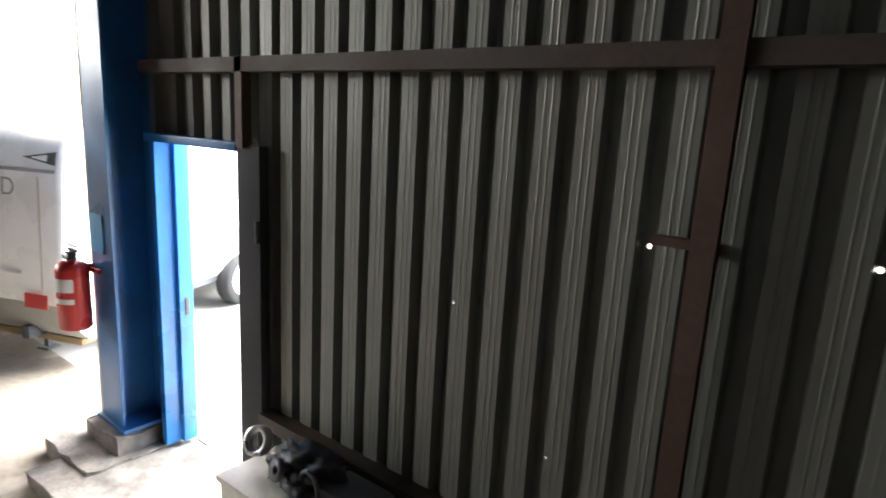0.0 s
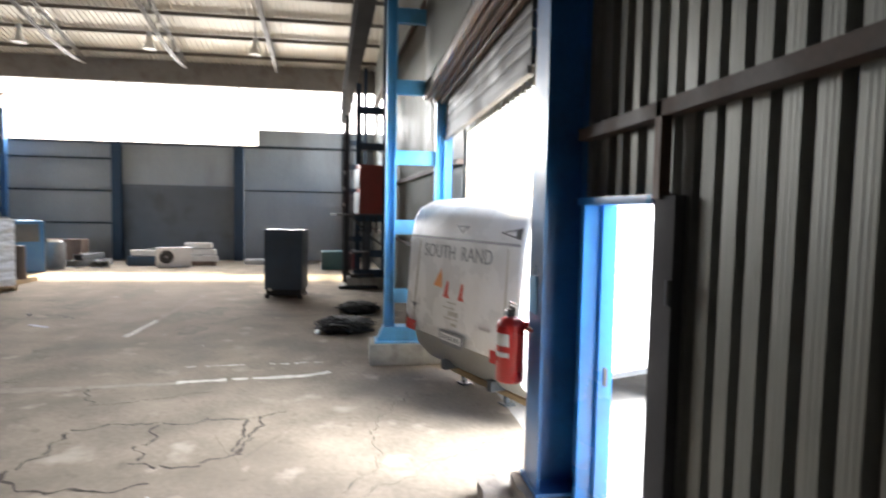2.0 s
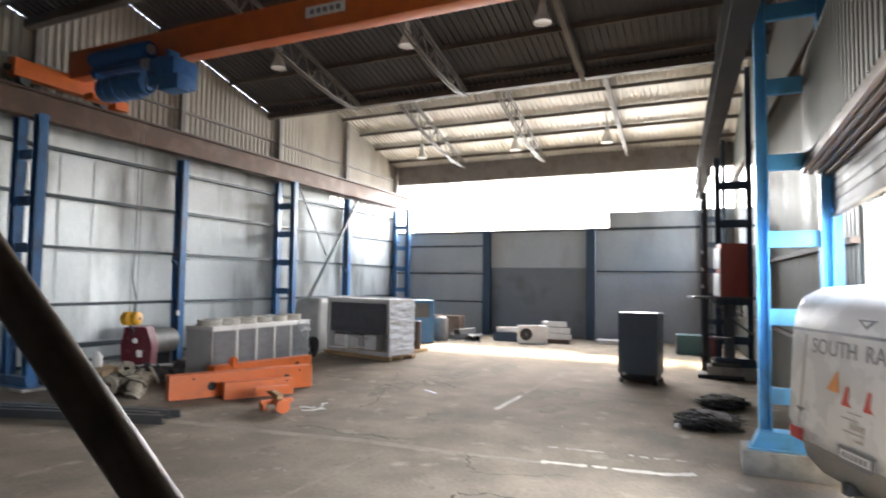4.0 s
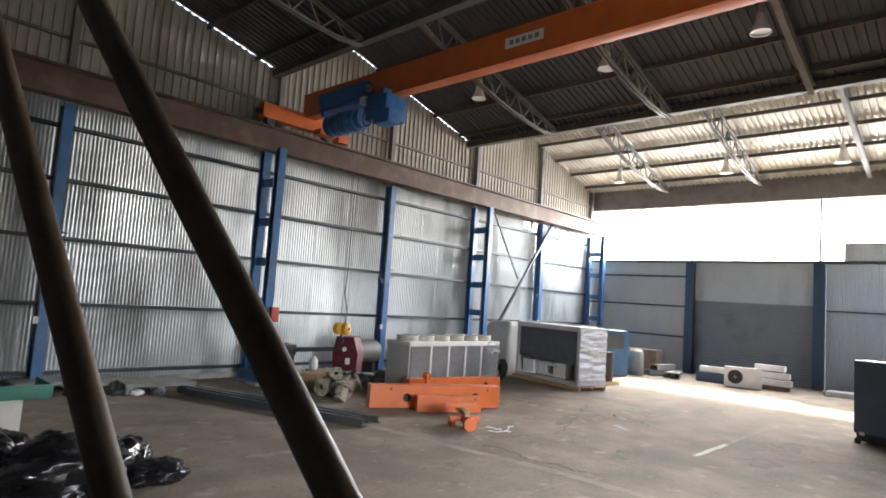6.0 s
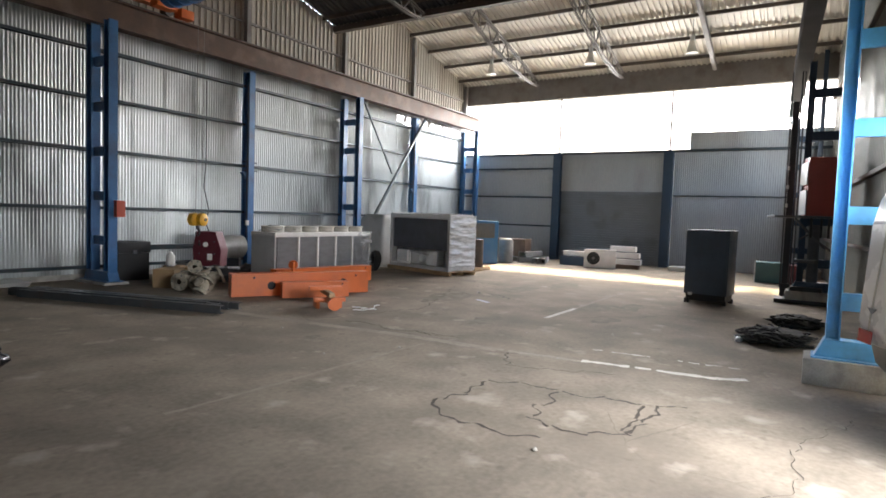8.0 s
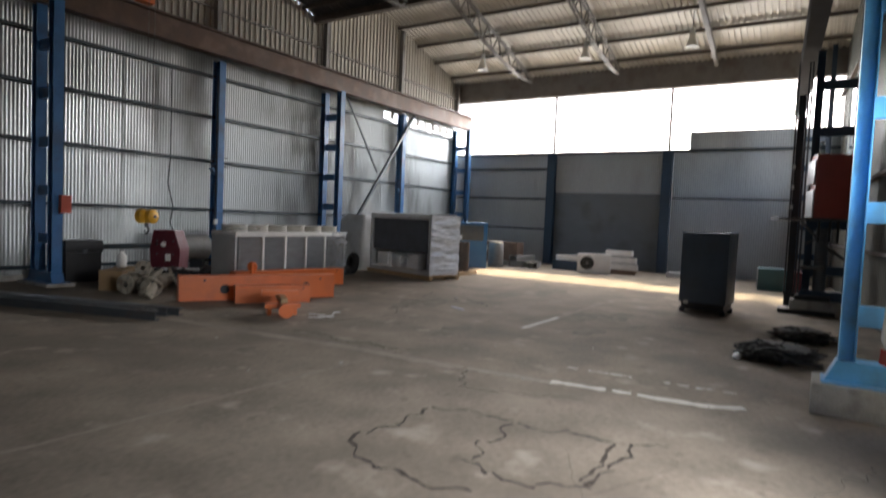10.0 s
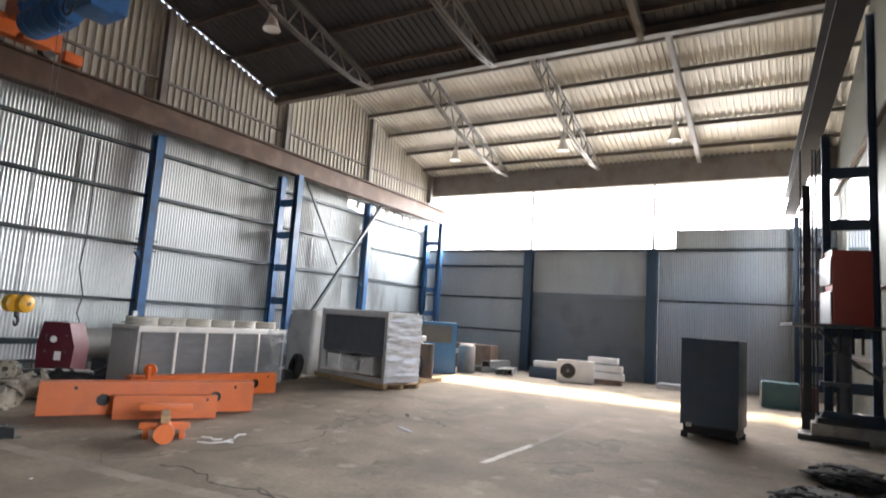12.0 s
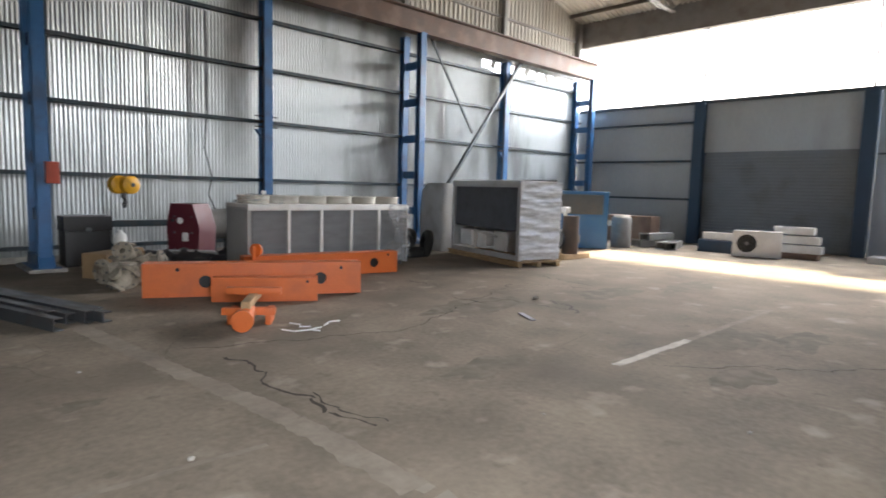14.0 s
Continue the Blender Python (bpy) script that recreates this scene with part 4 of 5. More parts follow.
    part("shade", lathe([(0.05, 0.44), (0.09, 0.41), (0.1, 0.3), (0.15, 0.14), (0.2, 0.03), (0.21, 0.0), (0.195, 0.0), (0.14, 0.13), (0.085, 0.28)], 28), LAMPSHADE, ob, "", True)
    part("lens", lathe([(0, 0.03), (0.185, 0.03)], 28), PAPER, ob, "milky lamp glass")
    part("ballast", rod((0, 0, 0.42), (0, 0, 0.6), 0.075, 16), PANEL, ob)
    part("hanger", rod((0, 0, 0.58), (0, 0, drop), 0.012, 8), STEEL, ob)
    return ob


for x, z, drop in ((-21.75, 7.5, 1.18), (-12.68, 8.26, 0.65), (-4.6, 8.26, 0.65)):
    first = None
    for y in (-9.94, -5.85, -2.35):
        m = Matrix.Translation((x, y, z))
        if first is None:
            first = bay_lamp(drop)
            first.matrix_world = m
        else:
            copy_thing(first, m)

# ---------------------------------------------------------------- machines along the gable wall
def at(p0, p1):
    """A pose with its origin at p0 on the floor and its x axis towards p1."""
    d = Vector((p1[0] - p0[0], p1[1] - p0[1]))
    return Matrix.Translation((p0[0], p0[1], 0)) @ Matrix.Rotation(math.atan2(d.y, d.x), 4, "Z"), d.length


m, L = at((-13.2, -9.06), (-9.71, -9.04))
m = m @ Matrix.Diagonal((1, 1, 0.86, 1))
ob = thing("dry_cooler", "long grey finned dry cooler with five pale fan cowls", "cooling unit", m)
D = 0.78
part("casing", boxes([((L / 2, -D / 2 - 0.02, 0.72), (L - 0.06, D - 0.12, 1.2)), ((0.02, -D / 2, 0.72), (0.04, D, 1.3)), ((L - 0.02, -D / 2, 0.72), (0.04, D, 1.3)), ], 0.006), COOLER, ob, "light grey sheet casing")
part("top_frame", bx((L / 2, -D / 2, 1.37), (L, D + 0.04, 0.12), 0.012), PALE, ob, "pale top frame")
n = 5
for k in range(n):
    x0 = 0.1 + (L - 0.2) * k / n
    w = (L - 0.2) / n
    bm = bmesh.new()
    for j in range(30):
        bx((x0 + w * (j + 0.5) / 30, -0.035, 0.72), (0.008, 0.05, 1.16), 0, None, bm)
    tagged(part("fin_block", bm, FIN, ob, "dark aluminium fins"), "", "", "", "stuff")
    if k:
        part("rail", bx((x0, 0.0, 0.72), (0.05, 0.04, 1.2), 0.004), PALE, ob, "pale upright rail")
for k in range(6):
    part("fan_cowl", lathe([(0.24, 0.0), (0.28, 0.0), (0.265, 0.05), (0.265, 0.14), (0.285, 0.18), (0.25, 0.18), (0.24, 0.02)], 28, None, Matrix.Translation((0.3 + (L - 0.6) * k / 5, -D / 2, 1.42))), COWL, ob, "pale plastic fan cowl", True)
for x in (0.15, L / 2, L - 0.15):
    part("foot", boxes([((x, -D / 2, 0.05), (0.1, D - 0.1, 0.1))]), STEEL, ob)
bm = bmesh.new()
bmesh.ops.create_grid(bm, x_segments=30, y_segments=24, size=0.5)
for v in bm.verts:
    px, pz = v.co.x + 0.5, v.co.y + 0.5
    v.co = Vector((-0.04 + (0.5 + 0.12 * math.sin(pz * 9) + 0.1 * noise.noise((0, pz * 6, 2))) * px, 0.035 + 0.04 * noise.noise((px * 4, pz * 9, 3)), 0.12 + 1.32 * pz))
part("wrap", bm, CLEARFILM, ob, "torn clear stretch film", True)
bm = bmesh.new()
bmesh.ops.create_icosphere(bm, subdivisions=4, radius=1)
for v in bm.verts:
    d = v.co.normalized()
    v.co = Vector((d.x * 0.42, d.y * 0.36, d.z * 0.13)) * (1 + 0.3 * noise.noise(d * 3.5))
bmesh.ops.translate(bm, verts=bm.verts, vec=(L - 0.45, -0.39, 1.5))
part("film_bundle", bm, CLEARFILM, ob, "crumpled clear film", True)

# wrapped chiller on a pallet
PC = Matrix.Translation((-15.45, -10.15, 0)) @ Matrix.Rotation(math.atan2(2.78, 0.74), 4, "Z")
ob = thing("wood_pallet", "pale wooden pallet under the wrapped chiller", "pallet", PC)
L, D = 2.88, 1.15
for k in range(3):
    part("runner", bx((L / 2, 0.08 + (D - 0.16) * k / 2, 0.055), (L, 0.1, 0.09), 0.004), WOOD, ob)
for k in range(9):
    part("board", bx((0.06 + (L - 0.12) * k / 8, D / 2, 0.112), (0.13, D, 0.024), 0.003), WOOD, ob)
ob = thing("chiller", "grey air-cooled chiller wrapped in clear film on a pallet", "chiller", PC @ Matrix.Translation((0.05, 0.06, 0.125)))
L, D, H = 2.76, 1.02, 1.66
part("top", boxes([((L / 2, D / 2, H - 0.07), (L, D, 0.14))], 0.03), PANEL, ob, "light grey sheet top")
for x in (0.05, L - 0.05):
    for y in (0.05, D - 0.05):
        part("post", bx((x, y, H / 2), (0.09, 0.09, H - 0.1), 0.006), PANEL, ob)
part("base_rail", boxes([((L / 2, 0.06, 0.05), (L, 0.1, 0.1)), ((L / 2, D - 0.06, 0.05), (L, 0.1, 0.1))], 0.004), PANEL, ob)
bm = bmesh.new()
for j in range(70):
    bx((0.14 + (L - 0.28) * (j + 0.5) / 70, 0.06, 1.1), (0.009, 0.05, 0.98), 0, None, bm)
bx((L / 2, 0.12, 1.1), (L - 0.2, 0.03, 1.0), 0, None, bm)
tagged(part("coil", bm, COIL, ob, "dark finned coil"), "", "", "", "stuff")
part("compressor", rod((1.45, 0.6, 0.1), (1.45, 0.6, 0.52), 0.17, 20), PANEL, ob)
part("compressor", rod((0.95, 0.6, 0.1), (0.95, 0.6, 0.5), 0.15, 20), CREAM, ob)
part("control_box", bx((0.45, 0.25, 0.33), (0.5, 0.2, 0.36), 0.01), WHITE, ob)
bm = bmesh.new()
for a, b in (((0.3, 0.3, 0.15), (1.8, 0.3, 0.15)), ((1.8, 0.3, 0.15), (1.8, 0.3, 0.6)), ((0.7, 0.25, 0.1), (0.7, 0.25, 0.6)), ((0.7, 0.25, 0.5), (1.6, 0.25, 0.42))):
    rod(a, b, 0.03, 10, None, bm)
part("pipework", bm, PALE, ob, "pale lagged pipework")
for x, w, h in ((0.95, 0.42, 0.4), (1.7, 0.5, 0.44)):
    part("inner_box", bx((x, 0.42, 0.1 + h / 2), (w, 0.3, h), 0.02), WHITE, ob, "white inner casing")
part("back_panel", boxes([((L / 2, D - 0.03, 0.9), (L - 0.1, 0.03, 1.6)), ((0.02, D / 2, 0.9), (0.03, D - 0.1, 1.6))]), PANEL, ob)
part("end_panel", boxes([((L, D / 2, 1.2), (0.03, D - 0.1, 0.9))]), PANEL, ob)
bm = bmesh.new()
bmesh.ops.create_grid(bm, x_segments=40, y_segments=60, size=0.5)
for v in bm.verts:
    px, pz = v.co.x + 0.5, v.co.y + 0.5
    band = 0.025 * abs(math.sin(pz * 17 + 2 * noise.noise((px * 2, pz * 3, 1)))) + 0.03 * noise.noise((px * 2.2, pz * 26, 7)) + 0.012 * noise.noise((px * 6, pz * 60, 3))
    v.co = Vector((L + 0.045 + band, -0.02 + (D + 0.04) * px, 0.03 + (H - 0.05) * pz))
part("wrap", bm, FILM, ob, "creased shiny white stretch film", True)
bm = bmesh.new()
bmesh.ops.create_grid(bm, x_segments=60, y_segments=16, size=0.5)
for v in bm.verts:
    px, py = v.co.x + 0.5, v.co.y + 0.5
    v.co = Vector((-0.03 + (L + 0.06) * px, -0.04 + (D + 0.08) * py, H + 0.015 + 0.03 * noise.noise((px * 7, py * 4, 2))))
part("wrap_top", bm, CLEARFILM, ob, "loose clear film over the top", True)

# film-covered left end of the chiller, added as a block of its own
bm = bmesh.new()
bmesh.ops.create_cube(bm, size=1)
bmesh.ops.subdivide_edges(bm, edges=bm.edges[:], cuts=9, use_grid_fill=True)
for v in bm.verts:
    x, y, z = v.co
    zz = z + 0.5
    top = 1.72 - 0.35 * max(0, 0.3 - (x + 0.5)) * 2
    k = 1 - 0.12 * max(0, zz - 0.6)
    v.co = Vector((x * 1.3 * k, y * 1.2 * k, zz * top)) + Vector((noise.noise((x * 3, y * 3, z * 3)), noise.noise((x * 3 + 9, y * 3, z * 3)), 0)) * 0.05
solo("film_covered_end", bm, PANEL, "grey film-covered left end of the chiller, added as its own block", "machine", Matrix.Translation((-16.35, -10.95, 0)) @ pose(0, 0, 0, 0, 0, 75), "", True)
# Black tyres added in place of an indistinct jumble lost in shadow.
ob = thing("shadowed_jumble", "black tyres standing in for a shadowed jumble between two cooling units", "scrap heap", Matrix.Translation((-14.1, -10.0, 0)))
for k, (x, y, z, a, b) in enumerate(((0, 0, 0.12, 0, 0), (-0.2, -0.35, 0.32, 75, 20), (0.15, -0.2, 0.34, 65, -30), (-0.4, 0.1, 0.3, 80, 60))):
    part("tyre", lathe([(0.16, -0.08), (0.28, -0.1), (0.32, -0.06), (0.32, 0.06), (0.28, 0.1), (0.16, 0.08), (0.16, -0.08)], 24, None, pose(x, y, z, a, 0, b)), RUBBER, ob, "", True)

# orange crane end carriages lying on the floor
def holed(w, h, holes, thick):
    cu = bpy.data.curves.new("plate", "CURVE")
    cu.dimensions, cu.fill_mode, cu.extrude = "2D", "BOTH", thick / 2
    sp = cu.splines.new("POLY")
    sp.points.add(3)
    for p, (x, y) in zip(sp.points, ((0, 0), (w, 0), (w, h), (0, h))):
        p.co = (x, y, 0, 1)
    sp.use_cyclic_u = True
    for cx, cy, r in holes:
        sp = cu.splines.new("POLY")
        sp.points.add(23)
        for k, p in enumerate(sp.points):
            a = 2 * math.pi * k / 24
            p.co = (cx + r * math.cos(a), cy + r * math.sin(a), 0, 1)
        sp.use_cyclic_u = True
    tmp = new("plate_tmp", cu)
    me = bpy.data.meshes.new_from_object(tmp)
    bpy.data.objects.remove(tmp)
    bm = bmesh.new()
    bm.from_mesh(me)
    bpy.data.meshes.remove(me)
    bmesh.ops.transform(bm, matrix=pose(0, 0, 0, 90, 0, 0), verts=bm.verts)
    return bm


def carriage(p0, p1, h, depth, holes, z=0.03):
    m, L = at(p0, p1)
    ob = thing("end_carriage_beam", "orange painted steel crane end beam lying on the floor", "crane part", m @ Matrix.Translation((0, 0, z)), "orange crane parts")
    hs = [(fx * L, fz * h, r) for fx, fz, r in holes]
    for y in (0.0, depth):
        p = part("side_plate", holed(L, h, hs, 0.012), ORANGE, ob)
        p.location = (0, y, 0)
    part("flange", boxes([((L / 2, depth / 2, h), (L, depth + 0.03, 0.014)), ((L / 2, depth / 2, 0.0), (L, depth + 0.03, 0.014))]), ORANGE, ob)
    for x in (0.008, L - 0.008):
        part("end_plate", bx((x, depth / 2, h / 2), (0.014, depth - 0.02, h - 0.02)), ORANGE, ob)
    # Solid black box stands in for the shade seen through the holes.
    part("tube", bx((L / 2, depth / 2, h / 2), (L - 0.1, depth * 0.4, h - 0.06)), BLACK, ob, "black core standing in for the shaded hollow")
    return ob


carriage((-7.78, -8.1), (-10.37, -6.8), 0.44, 0.26, ((0.27, 0.45, 0.085), (0.15, 0.83, 0.025), (0.8, 0.5, 0.085), (0.9, 0.83, 0.025)))
carriage((-9.5, -8.74), (-12.22, -8.2), 0.37, 0.24, ((0.83, 0.5, 0.085), (0.93, 0.85, 0.025), (0.3, 0.5, 0.08)))
carriage((-8.38, -7.33), (-9.53, -6.62), 0.3, 0.2, ((0.9, 0.85, 0.02),))
ob = thing("trolley_frame", "orange steel trolley frame with round end cap on the floor", "crane part", at((-7.98, -5.6), (-8.9, -6.9))[0] @ Matrix.Scale(0.82, 4), "orange crane parts")
part("tube", rod((0, 0, 0.17), (0.5, 0, 0.2), 0.1, 20), ORANGE, ob)
part("end_cap", rod((-0.03, 0, 0.17), (0.06, 0, 0.17), 0.14, 28), ORANGE, ob)
part("arm", boxes([((0.75, 0, 0.32), (1.0, 0.12, 0.1))], 0.01), WOOD, ob, "bare timber packer")
part("cross_bar", bx((0.95, 0.0, 0.4), (0.12, 0.75, 0.1), 0.02), ORANGE, ob)
part("cross_bar", bx((0.5, 0.0, 0.2), (0.12, 0.7, 0.1), 0.02), ORANGE, ob)
part("lug", boxes([((0.7, 0.25, 0.1), (0.4, 0.08, 0.2)), ((0.7, -0.25, 0.1), (0.4, 0.08, 0.2))], 0.02), ORANGE, ob)
ob = thing("lifting_lug", "small orange lug standing up from a crane beam", "crane part", Matrix.Translation((-9.4, -8.1, 0.48)), "orange crane parts")
part("plate", rod((0, 0, 0.1), (0.03, 0.02, 0.1), 0.1, 18), ORANGE, ob)
part("pin", bx((0.1, 0.1, 0.06), (0.05, 0.05, 0.2), 0.005), ORANGE, ob)

# steel sections on the floor
m, L = at((-5.75, -11.4), (-7.05, -7.35))
for k, (y, z, s) in enumerate(((0, 0.05, 0.05), (0.13, 0.06, 0.06), (0.26, 0.07, 0.07), (0.39, 0.06, 0.06), (0.52, 0.08, 0.08), (0.65, 0.07, 0.07))):
    ob = thing("steel_channel", "long dark steel channel lying on the floor", "steel section", m @ Matrix.Translation((0.12 * ((k * 7) % 4), -y, 0)), "steel sections")
    part("web", boxes([((L / 2, 0, z), (L, 0.012, 2 * s - 0.01))]), STEEL, ob)
    part("flange", boxes([((L / 2, 0.045, 2 * z - 0.008), (L, 0.1, 0.012)), ((L / 2, 0.045, 0.008), (L, 0.1, 0.012))]), STEEL, ob)

# clutter by the first column
ob = thing("black_cabinet", "low black steel cabinet with a ribbed lid", "cabinet", Matrix.Translation((-8.07, -12.15, 0)))
part("body", bx((0, 0, 0.32), (0.74, 0.5, 0.64), 0.02), BLACK, ob)
part("lid", bx((0.0, 0.01, 0.77), (0.78, 0.54, 0.26), 0.02), BLACK, ob)
part("latch", bx((0.0, 0.285, 0.66), (0.09, 0.02, 0.08), 0.004), STEEL, ob, "steel latch")
for k in range(2):
    solo("cardboard_box", bx((0, 0, 0.2), (0.6, 0.45, 0.4), 0.01), CARD, "crumpled brown cardboard box", "box", Matrix.Translation((-8.0 - 0.4 * k, -10.45 - 0.3 * k, 0)) @ pose(0, 0, 0, 0, 0, 35 + 40 * k), "boxes")
solo("canister", lathe([(0, 0), (0.11, 0), (0.12, 0.02), (0.12, 0.3), (0.05, 0.36), (0.05, 0.4), (0, 0.4)], 20), PAPER, "white plastic canister on a carton", "canister", Matrix.Translation((-8.3, -10.85, 0.4)) @ Matrix.Scale(0.8, 4), "", True)


def lump(seed, sx, sy, sz, rough=0.35, freq=2.2, sub=4):
    bm = bmesh.new()
    bmesh.ops.create_icosphere(bm, subdivisions=sub, radius=1)
    for v in bm.verts:
        d = v.co.normalized()
        k = 1 + rough * noise.noise(d * freq + Vector((seed, 0, 0))) + rough * 0.5 * noise.noise(d * freq * 2.7 + Vector((0, seed, 0)))
        v.co = Vector((d.x * sx * k, d.y * sy * k, max(-sz * 0.85, d.z * sz * k) + sz * 0.85))
    return bm


def pipe_casting(x, y, z, r, length, turn, lift):
    """A short cast valve body with a flange at each end and a bonnet."""
    ob = thing("pipe_casting", "dusty cream cast pipe fitting with bolted flanges", "pipe fitting", Matrix.Translation((x, y, z)) @ pose(0, 0, r * 1.5, 0, lift, turn), "cast fittings")
    part("barrel", lathe([(r * 0.7, -length / 2), (r * 0.8, -length * 0.3), (r * 1.15, 0), (r * 0.8, length * 0.3), (r * 0.7, length / 2)], 18, None, pose(0, 0, 0, 0, 90, 0)), SACK, ob, "", True)
    for sx in (-1, 1):
        part("flange", lathe([(r * 0.5, -0.02), (r * 1.45, -0.025), (r * 1.45, 0.025), (r * 0.5, 0.02)], 20, None, pose(sx * length / 2, 0, 0, 0, 90, 0)), SACK, ob)
        for k in range(6):
            a = math.pi * k / 3
            part("bolt", rod((sx * length / 2 - 0.045, r * 1.12 * math.cos(a), r * 1.12 * math.sin(a)), (sx * length / 2 + 0.045, r * 1.12 * math.cos(a), r * 1.12 * math.sin(a)), 0.014, 6), STEEL, ob)
    part("bonnet", lathe([(r * 0.6, r * 0.7), (r * 0.6, r * 1.3), (r * 1.0, r * 1.35), (r * 1.0, r * 1.6), (0, r * 1.65)], 16), SACK, ob)


for c in ((-7.95, -9.75, 0.0, 0.13, 0.5, 20, 0), (-7.95, -9.28, 0.0, 0.12, 0.44, 75, 0), (-8.32, -9.5, 0.0, 0.14, 0.5, -30, 25), (-8.05, -9.6, 0.3, 0.1, 0.36, 50, -20), (-7.82, -9.02, 0.0, 0.1, 0.3, 10, 50), (-8.5, -9.95, 0.0, 0.12, 0.4, 120, 0)):
    pipe_casting(*c)
ob = thing("red_machine", "maroon steel machine housing with gauges", "machine", Matrix.Translation((-9.68, -11.3, 0)) @ pose(0, 0, 0, 0, 0, 35))
part("housing", prism([(-0.3, 0.1), (0.3, 0.1), (0.34, 0.72), (0.2, 1.16), (-0.26, 1.16), (-0.34, 0.72)], 0.55, None, pose(0, 0, 0, 0, 0, 90)), MAROON, ob)
for y in (-0.18, 0.18):
    for z in (0.3, 0.62, 0.92):
        part("bolt", rod((0.27, y, z), (0.29, y, z), 0.022, 8), STEEL, ob)
part("dial", rod((0.36, 0.0, 0.85), (0.37, 0, 0.85), 0.06, 18), PAPER, ob)
part("tag", bx((0.356, 0.1, 0.55), (0.01, 0.12, 0.16), 0.003), PAPER, ob, "white tag")
part("knob", rod((0.35, -0.15, 0.85), (0.39, -0.15, 0.85), 0.03, 12), BLACK, ob)
part("skid", boxes([((0, 0, 0.04), (0.8, 0.6, 0.08))]), BLACK, ob)
ob = thing("grey_tank", "grey steel tank beside the red machine", "tank", Matrix.Translation((-10.35, -11.5, 0)))
part("shell", rod((-0.4, 0, 0.75), (0.45, 0, 0.75), 0.3, 24), OLDSHEET, ob)
for x in (-0.2, 0.25):
    part("cradle", bx((x, 0, 0.22), (0.08, 0.5, 0.45)), STEEL, ob)
solo("board", bx((0, 0, 0.3), (0.9, 0.5, 0.03), 0.004), PANEL, "pale loose panel leaning on scrap", "panel", Matrix.Translation((-9.35, -10.5, 0)) @ pose(0, 0, 0, 18, 0, -40))
ob = thing("pipe_rack", "blue steel frame with pipes against the wall", "rack", Matrix.Translation((-9.1, -12.1, 0)))
part("beam", bx((0, 0, 0.75), (2.0, 0.12, 0.12), 0.01), GIRT, ob)
for x in (-0.9, 0.9):
    part("leg", bx((x, 0, 0.35), (0.08, 0.1, 0.7), 0.005), BLUE, ob)
for k in range(4):
    solo("scrap_block", lump(20 + k, 0.35, 0.3, 0.2, 0.5, 2.0, 3), BLACK, "dark oily scrap on the floor", "scrap", Matrix.Translation((-8.4 - 0.5 * k, -10.9 + 0.25 * k, 0)), "scrap")
solo("red_switch_box", bx((0, 0, 0), (0.2, 0.12, 0.36), 0.015), mat("orange_red_plastic", (0.4, 0.06, 0.03), 0.5), "orange-red switch box on the blue column", "switch box", Matrix.Translation((-7.46, -11.44, 1.66)))
bm = bmesh.new()
pts = [(-10.6, YL + 0.12, 5.2), (-10.62, YL + 0.1, 3.0), (-10.55, YL + 0.12, 2.3), (-10.7, YL + 0.13, 1.7), (-10.62, YL + 0.13, 1.3), (-10.8, YL + 0.14, 0.9)]
for a, b in zip(pts, pts[1:]):
    rod(a, b, 0.014, 8, None, bm)
solo("wall_cable", bm, BLACK, "black cable hanging down the sheet wall", "cable")

# conduit along the gable wall and sheet laps
bm = bmesh.new()
for x in [XF + 0.5 + 0.84 * k for k in range(31)]:
    bx((x, YL + 0.0205, 2.75), (0.02, 0.004, 5.2), 0, None, bm)
structure("trim_sheet_laps", bm, GALV, "overlapping sheet edges of the gable wall")
# far end
ob = thing("blue_compressor", "tall blue enclosed compressor with grey upper panel", "compressor", at((-20.1, -8.5), (-19.0, -9.75))[0])
part("body", bx((0.75, -0.55, 0.82), (1.5, 1.1, 1.6), 0.02), CYAN, ob)
part("upper_panel", bx((0.8, 0.005, 1.25), (1.3, 0.02, 0.55), 0.004), STEEL, ob, "dull grey upper panel")
part("trim", bx((0.75, 0.0, 1.57), (1.5, 0.03, 0.08), 0.004), CYAN, ob)
part("plinth", bx((0.75, -0.55, 0.03), (1.4, 1.0, 0.06)), BLACK, ob)
ob = thing("pump_set", "small pump set with pipes and straps", "pump", Matrix.Translation((-17.3, -8.05, 0)) @ Matrix.Scale(1.2, 4))
part("base", bx((0, 0, 0.05), (0.9, 0.7, 0.1), 0.01), WOOD, ob)
part("motor", rod((-0.3, 0, 0.38), (0.3, 0, 0.38), 0.2, 20), STEEL, ob)
part("drum", rod((0.05, 0.2, 0.1), (0.05, 0.2, 0.85), 0.16, 20), DARKRUST, ob)
part("pipe", rod((-0.2, -0.1, 0.4), (-0.25, -0.15, 1.0), 0.04, 12), CREAM, ob)
part("valve", bx((-0.22, -0.12, 0.95), (0.16, 0.14, 0.12), 0.02), ALLOY, ob)
solo("plastic_drum", lathe([(0, 0), (0.28, 0), (0.29, 0.05), (0.29, 0.85), (0.2, 0.95), (0, 0.95)], 24), TRUSS, "grey plastic drum beside the blue compressor", "drum", Matrix.Translation((-21.3, -8.75, 0)), "", True)
ob = thing("brown_crate", "brown wooden crate by the end wall", "crate", Matrix.Translation((-23.4, -9.6, 0)) @ pose(0, 0, 0, 0, 0, 5))
part("box", bx((0, 0, 0.45), (0.8, 1.7, 0.85), 0.02), CASING, ob)
part("label", bx((0.405, -0.55, 0.6), (0.005, 0.25, 0.18)), PAPER, ob)
part("post", bx((0.3, -0.95, 0.5), (0.12, 0.12, 0.95), 0.02), STEEL, ob)
